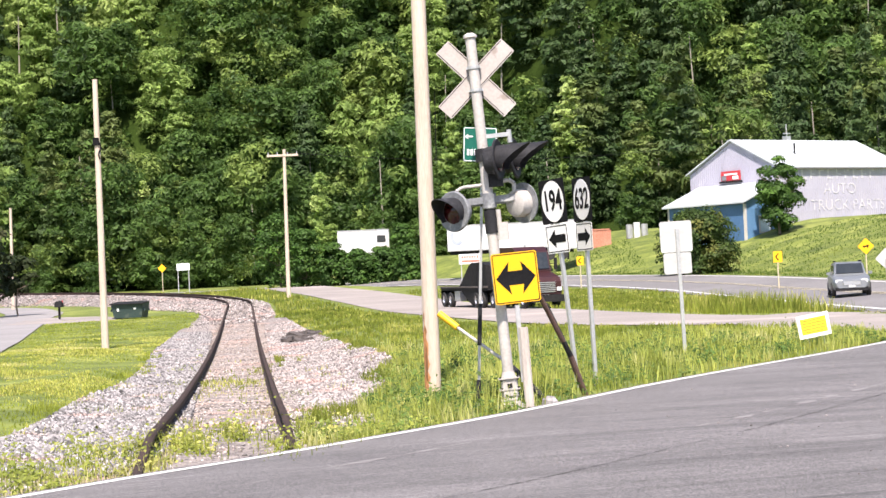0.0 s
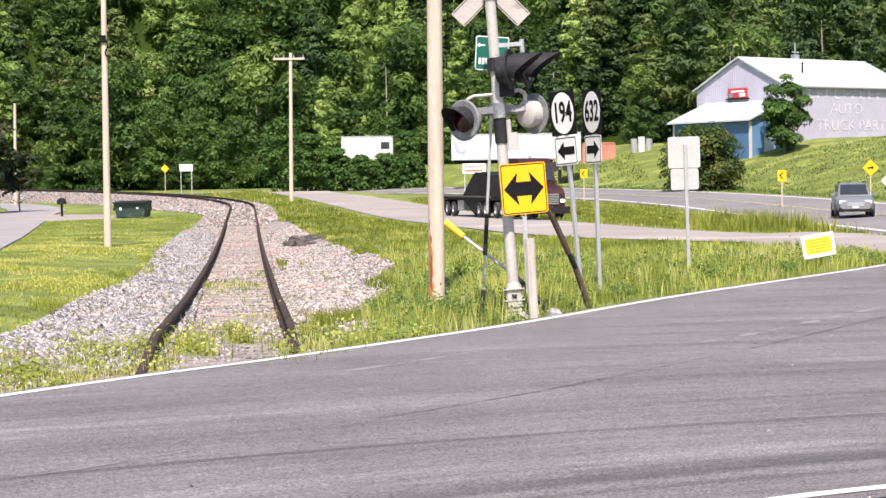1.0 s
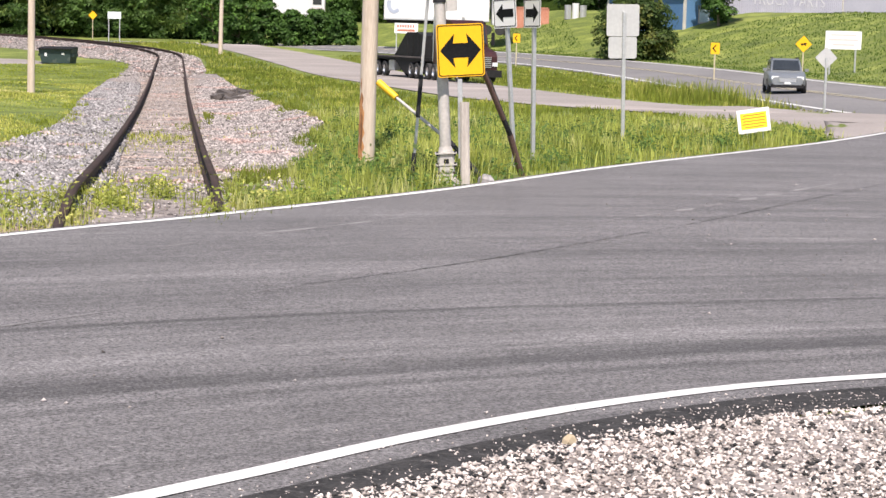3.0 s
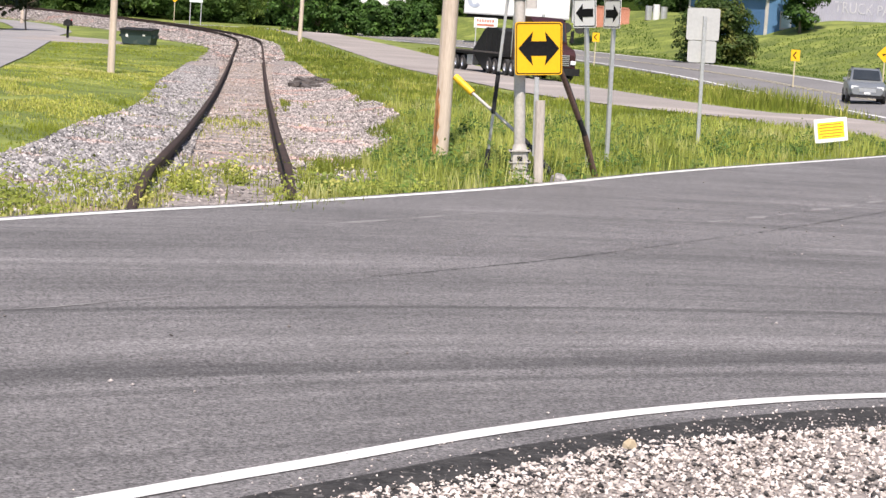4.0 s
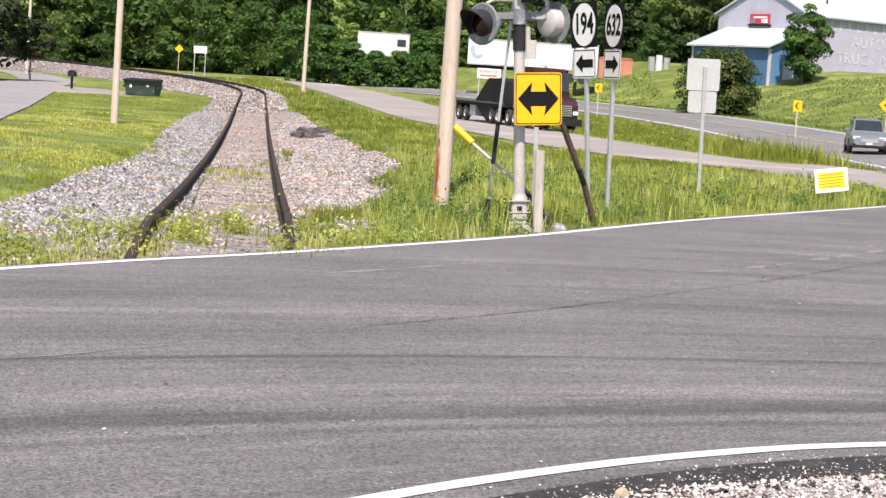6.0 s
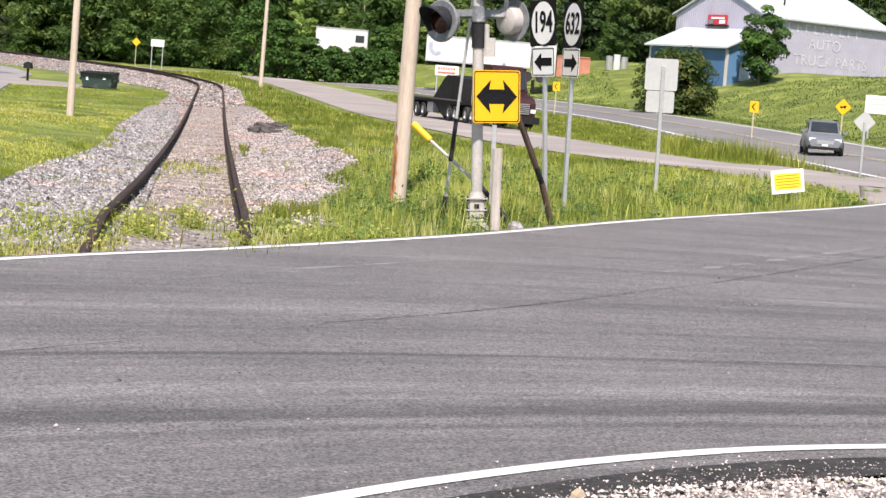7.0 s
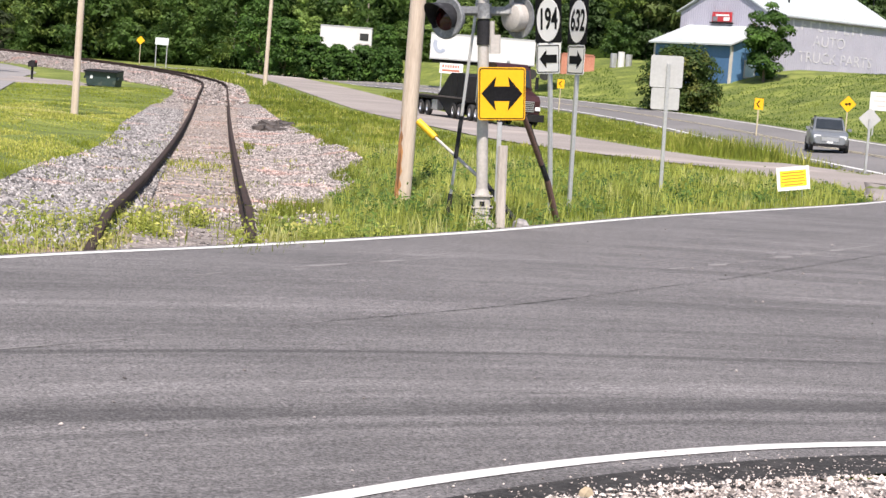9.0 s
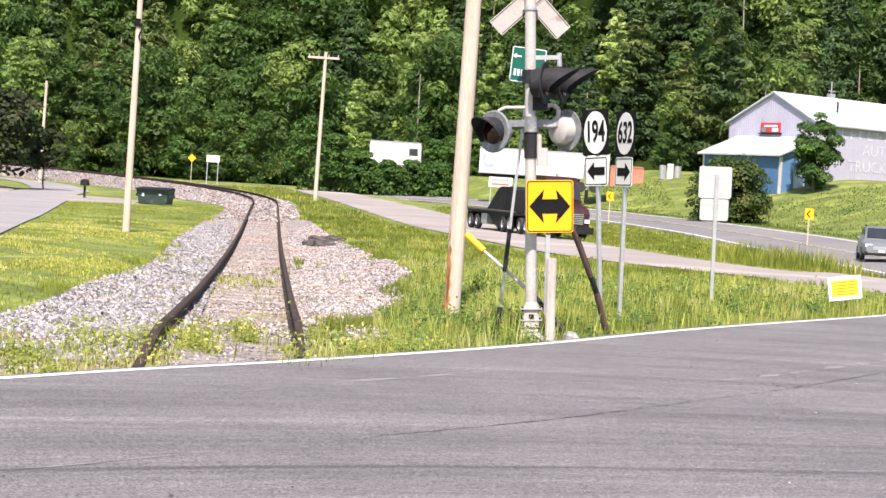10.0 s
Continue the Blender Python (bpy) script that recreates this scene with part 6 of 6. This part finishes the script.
def meadow(name, n, box, test, h, w, material, label, seed, power=1.7, clump=0.0, tall=None):
    rng = np.random.default_rng(seed)
    x = rng.uniform(box[0], box[1], n)
    y = box[2] + (box[3] - box[2]) * rng.uniform(0, 1, n) ** power
    if clump:
        k = rng.integers(0, n, n // 7 + 1)
        pick = k[rng.integers(0, len(k), n)]
        x, y = x[pick] + rng.normal(0, clump, n), y[pick] + rng.normal(0, clump, n)
    m = test(x, y)
    x, y = x[m], y[m]
    patchy = np.array([noise.noise((a * 0.5, b * 0.28, 3.1)) for a, b in zip(x, y)])
    hh = rng.uniform(h[0], h[1], len(x)) * (1 + 0.75 * patchy)
    v, f = blades(x, y, hh, np.maximum(w, y * 0.00045) * rng.uniform(0.7, 1.4, len(x)), rng)
    return tagged(new(name, fast_mesh(name, v, f, material)), label, "grass", kind="stuff")


def spots(points, reach):
    p = np.array(points)

    def test(x, y):
        r = np.min(np.hypot(x[:, None] - p[:, 0], (y[:, None] - p[:, 1]) * 0.6), 1)
        return r < np.abs(np.random.default_rng(9).normal(0, reach, len(x)))
    return test


def right_verge(x, y):
    d, _, _ = near_line(x, y, FAR_EDGE[::2])
    left_of = near_line(x, y, FAR_EDGE[::2])[2] < 0
    dt, _, ts = near_line(x, y, TRK[::10])
    ds, _, _ = near_line(x, y, SIDE[::3])
    return left_of & (d > 0.14) & ~inside(x, y, APRON) & (ts > 0) & (dt > np.where(y < 24.5, 0.85, 1.75)) & (ds > 4.0) & ~inside(x, y, GRAVEL_RIGHT)


meadow("verge_grass", 120000, (-9, 14, 18.5, 105), right_verge, (0.06, 0.17), 0.009, GRASS_BLADE, "rough knee-high green grass on the verge", 41, 1.6, 0.09)
meadow("verge_tussocks", 26000, (-3.0, 13, 18.5, 46), right_verge, (0.14, 0.3), 0.008, GRASS_SEED, "taller yellow-green seeding grass on the verge", 42, 1.5, 0.06)



def far_verge(x, y):
    ds, _, ss = near_line(x, y, SIDE[::3])
    dt, _, ts = near_line(x, y, TRK[::10])
    return (ts > 0) & (dt > 2.0) & (ds > 4.0) & (ss < 0)


def far_bank(x, y):
    dh, _, hs = near_line(x, y, HWY[::3])
    return (dh > 5.8) & (hs > 0) & ~((x > 20) & (y > 178))


meadow("far_grass", 26000, (-26, 6, 100, 200), far_verge, (0.1, 0.32), 0.02, GRASS_BLADE, "rough green grass beyond the verge", 51, 1.2, 0.3)
meadow("bank_grass", 60000, (-12, 46, 84, 205), far_bank, (0.06, 0.16), 0.02, BANK_BLADE, "short green grass on the bank", 52, 1.0)


def island(x, y):
    ds, _, ss = near_line(x, y, SIDE[::3])
    dh, _, hs = near_line(x, y, HWY[::3])
    return (ds > 2.9) & (ss > 0) & (dh > 5.0) & (hs < 0) & (y > 61)


meadow("island_grass", 26000, (-2, 19, 56, 150), island, (0.08, 0.2), 0.02, GRASS_BLADE, "rough grass between the side road and the highway", 43, 1.2, 0.25)
meadow("island_reeds", 2600, (9.2, 14.2, 64, 76), island, (0.3, 0.7), 0.03, GRASS_BLADE, "tall reedy grass clump between the roads", 44, 1.0, 0.2)


meadow("islet_grass", 1500, (14.5, 16.8, 61, 72), spots([(15.6, 66.5)], 1.3), (0.1, 0.3), 0.03, GRASS_BLADE, "small tuft of grass round a sign post", 65, 1.0)


def lawn(x, y):
    dt, _, ts = near_line(x, y, TRK[::10])
    dd, _, sd = near_line(x, y, DRIVE)
    de, _, es = near_line(x, y, FAR_EDGE[::2])
    return (ts < 0) & (dt > 2.1) & (dd > 2.0) & (sd > 0) & ~inside(x, y, GRAVEL_LEFT) & (es < 0)


meadow("lawn_grass", 100000, (-24, -3.5, 16, 108), lawn, (0.025, 0.06), 0.02, LAWN_BLADE, "mown green lawn grass with yellowed patches", 45, 1.5)


YELLOW_BLADE = leafy("yellowed_lawn_blade", (0.42, 0.42, 0.09), (0.58, 0.56, 0.15), (0.66, 0.6, 0.26), 0.6, 0.4)


def dry_lawn(x, y):
    """Sun-bleached streaks of the lawn."""
    k = np.array([noise.noise((a * 0.42, b * 0.16, 7.7)) + 0.5 * noise.noise((a * 1.6, b * 0.7, 2.2)) for a, b in zip(x, y)])
    return lawn(x, y) & (k > 0.02)


meadow("yellowed_grass", 95000, (-14, -3.5, 16, 80), dry_lawn, (0.03, 0.075), 0.022, YELLOW_BLADE, "sun-bleached yellow streaks in the mown lawn", 61, 1.5)


def rim(outline, reach, seed):
    """Inside or just outside an outline, thinning out away from it."""
    p = np.array(outline + outline[:1], float)
    line = curve(np.column_stack([p, np.zeros(len(p))]), 0.8)[:, :2]

    def test(x, y):
        d = np.min(np.hypot(x[:, None] - line[:, 0], (y[:, None] - line[:, 1]) * 0.5), 1)
        k = np.array([noise.noise((a * 1.1, b * 0.4, seed * 1.3)) for a, b in zip(x, y)])
        dt = near_line(x, y, TRK[::10])[0]
        return (d < reach * np.maximum(0.0, 0.45 + 2.2 * k)) & (dt > 1.0)
    return test


meadow("spill_grass", 42000, (-4.5, -0.2, 23.5, 60), rim(GRAVEL_RIGHT, 0.24, 5), (0.08, 0.22), 0.012, GRASS_BLADE, "rough grass creeping into the spilled stone", 62, 1.4, 0.1)
meadow("bank_rim_grass", 42000, (-9, -3.4, 17, 60), rim(GRAVEL_LEFT, 0.3, 8), (0.06, 0.15), 0.012, LAWN_BLADE, "lawn grass creeping into the stone bank", 63, 1.4, 0.1)


def sparse(x, y):
    k = np.array([noise.noise((a * 1.5, b * 0.6, 4.4)) for a, b in zip(x, y)])
    return (inside(x, y, GRAVEL_LEFT) | inside(x, y, GRAVEL_RIGHT) | (near_line(x, y, TRK[::10])[0] < 1.9)) & (k > 0.28) & (near_line(x, y, FAR_EDGE[::2])[2] < 0) & (near_line(x, y, FAR_EDGE[::2])[0] > 0.3)


meadow("stone_weeds", 15000, (-8, -0.5, 17, 52), sparse, (0.05, 0.16), 0.01, GRASS_BLADE, "thin weeds coming up through the track stones", 64, 1.4, 0.12)


WEED_SPOTS = [(-3.3, 17.5), (-3.2, 18.6), (-3.12, 19.6), (-3.0, 20.5), (-3.5, 18.9), (-3.65, 16.9), (-3.75, 19.8), (-4.0, 15.4), (-2.45, 19.2), (-0.5, 20.2), (-0.2, 21.1), (-3.6, 16.4), (-3.9, 17.2), (-4.2, 18.4), (-3.5, 15.6), (-4.3, 16.9), (-1.05, 20.4), (-1.3, 21.2), (-0.7, 21.0), (-2.45, 22.6), (-2.75, 17.2), (-2.85, 18.2), (-3.1, 16.8), (-2.65, 19.6), (-2.75, 20.6), (-2.3, 21.5), (-2.2, 20.8), (-1.45, 17.6), (-1.5, 18.6), (-1.62, 19.8), (-3.4, 17.8), (-1.2, 18.3), (-1.0, 19.2), (-1.6, 22.0), (-3.2, 15.9)]
meadow("track_weeds", 16000, (-5.0, -0.4, 14.6, 23.5), spots(WEED_SPOTS, 0.17), (0.05, 0.2), 0.012, GRASS_BLADE, "yellow-green weeds growing along the rails", 46, 1.0)
meadow("tie_grass", 6000, (-6.5, -2.5, 30, 46), lambda x, y: (near_line(x, y, TRK[::10])[0] < 0.7) & (y > 33) & (y < 39.5), (0.05, 0.13), 0.02, LAWN_BLADE, "green strip of grass between the rails", 47, 1.0)
meadow("dry_edge_grass", 9000, (-6.5, -2.2, 11.5, 18.5), lambda x, y: (near_line(x, y, FAR_EDGE[::2])[2] < 0) & (near_line(x, y, FAR_EDGE[::2])[0] > 0.15) & (near_line(x, y, FAR_EDGE[::2])[0] < 1.5) & (x < -2.5), (0.04, 0.14), 0.012, DRY_GRASS, "dry straw-coloured grass at the road edge", 48, 1.0)


def weed_patch(name, spots_xy, r, h, leaves, size, material, label, seed):
    """Leafy weeds in loose clumps."""
    rng = np.random.default_rng(seed)
    out = []
    for x, y in spots_xy:
        k = rng.uniform(0.6, 1.3)
        p = rng.normal(0, 1, (leaves, 3)) * np.array([r, r * 1.3, 1]) * 0.55 * k
        p[:, 2] = np.abs(rng.normal(0, 0.45, leaves)) * h * k * np.exp(-(p[:, 0] ** 2 + p[:, 1] ** 2) / (r * k) ** 2 * 0.6)
        c = p + np.array([x, y, z_at(x, y) + 0.01])
        d, _, side = near_line(c[:, 0], c[:, 1], FAR_EDGE[::2])
        c = c[(side < 0) & (d > 0.12)]
        out.append(leaf_cards(c, np.tile(np.array([0.0, -0.3, 0.8]), (len(c), 1)), size, rng))
    v = np.concatenate(out)
    return tagged(new(name, fast_mesh(name, v, quads_of(len(v)), material)), label, "weeds", kind="stuff")


weed_patch("rail_weeds", WEED_SPOTS, 0.27, 0.32, 150, 0.05, LEAF_WEED, "leafy yellow-green weeds crowding the rails", 61)
rng = np.random.default_rng(62)
cand = np.column_stack([rng.uniform(-1.4, 11, 420), rng.uniform(18.5, 42, 420)])
cand = cand[right_verge(cand[:, 0], cand[:, 1])][:110]
weed_patch("verge_weeds", [tuple(p) for p in cand], 0.36, 0.3, 110, 0.075, LEAF_DOCK, "darker leafy weeds scattered through the verge grass", 63)
cand = np.column_stack([rng.uniform(-4.4, -2.5, 60), rng.uniform(15.2, 24, 60)])
cand = cand[near_line(cand[:, 0], cand[:, 1], FAR_EDGE[::2])[2] < 0][:22]
weed_patch("bank_weeds", [tuple(p) for p in cand], 0.2, 0.16, 70, 0.045, LEAF_WEED, "small yellow-green weeds on the stone bank", 64)
scatter("road_debris", 500, (-4, 9, 8, 30), lambda x, y: (near_line(x, y, FAR_EDGE[::2])[2] > 0) & (near_line(x, y, NEAR_EDGE[::4])[2] < 0), 0.008, 0.028, STONES, "small chips of stone lying on the road", 36, 0.01, False)

# ---- ties ----
tie_mesh = Shape().box((-1.25, -0.11, -0.12), (1.25, 0.11, 0.015), None, 0.015).mesh("tie", TIE)
step, k = 0.0, 0
seg = np.linalg.norm(np.diff(TRK[:, :2], axis=0), axis=1)
for i in range(26, len(TRK) - 1):
    step += seg[i]
    if step > 0.56 and k < 240:
        step, k = 0.0, k + 1
        d = TRK[i + 1] - TRK[i]
        ob = new("tie", tie_mesh)
        ob.parent = track
        ob.matrix_local = pose(*TRK[i][:2], TRK[i][2] - 0.022, 0, 0, math.degrees(math.atan2(d[1], d[0])) - 90 + 2 * math.sin(k * 1.7))
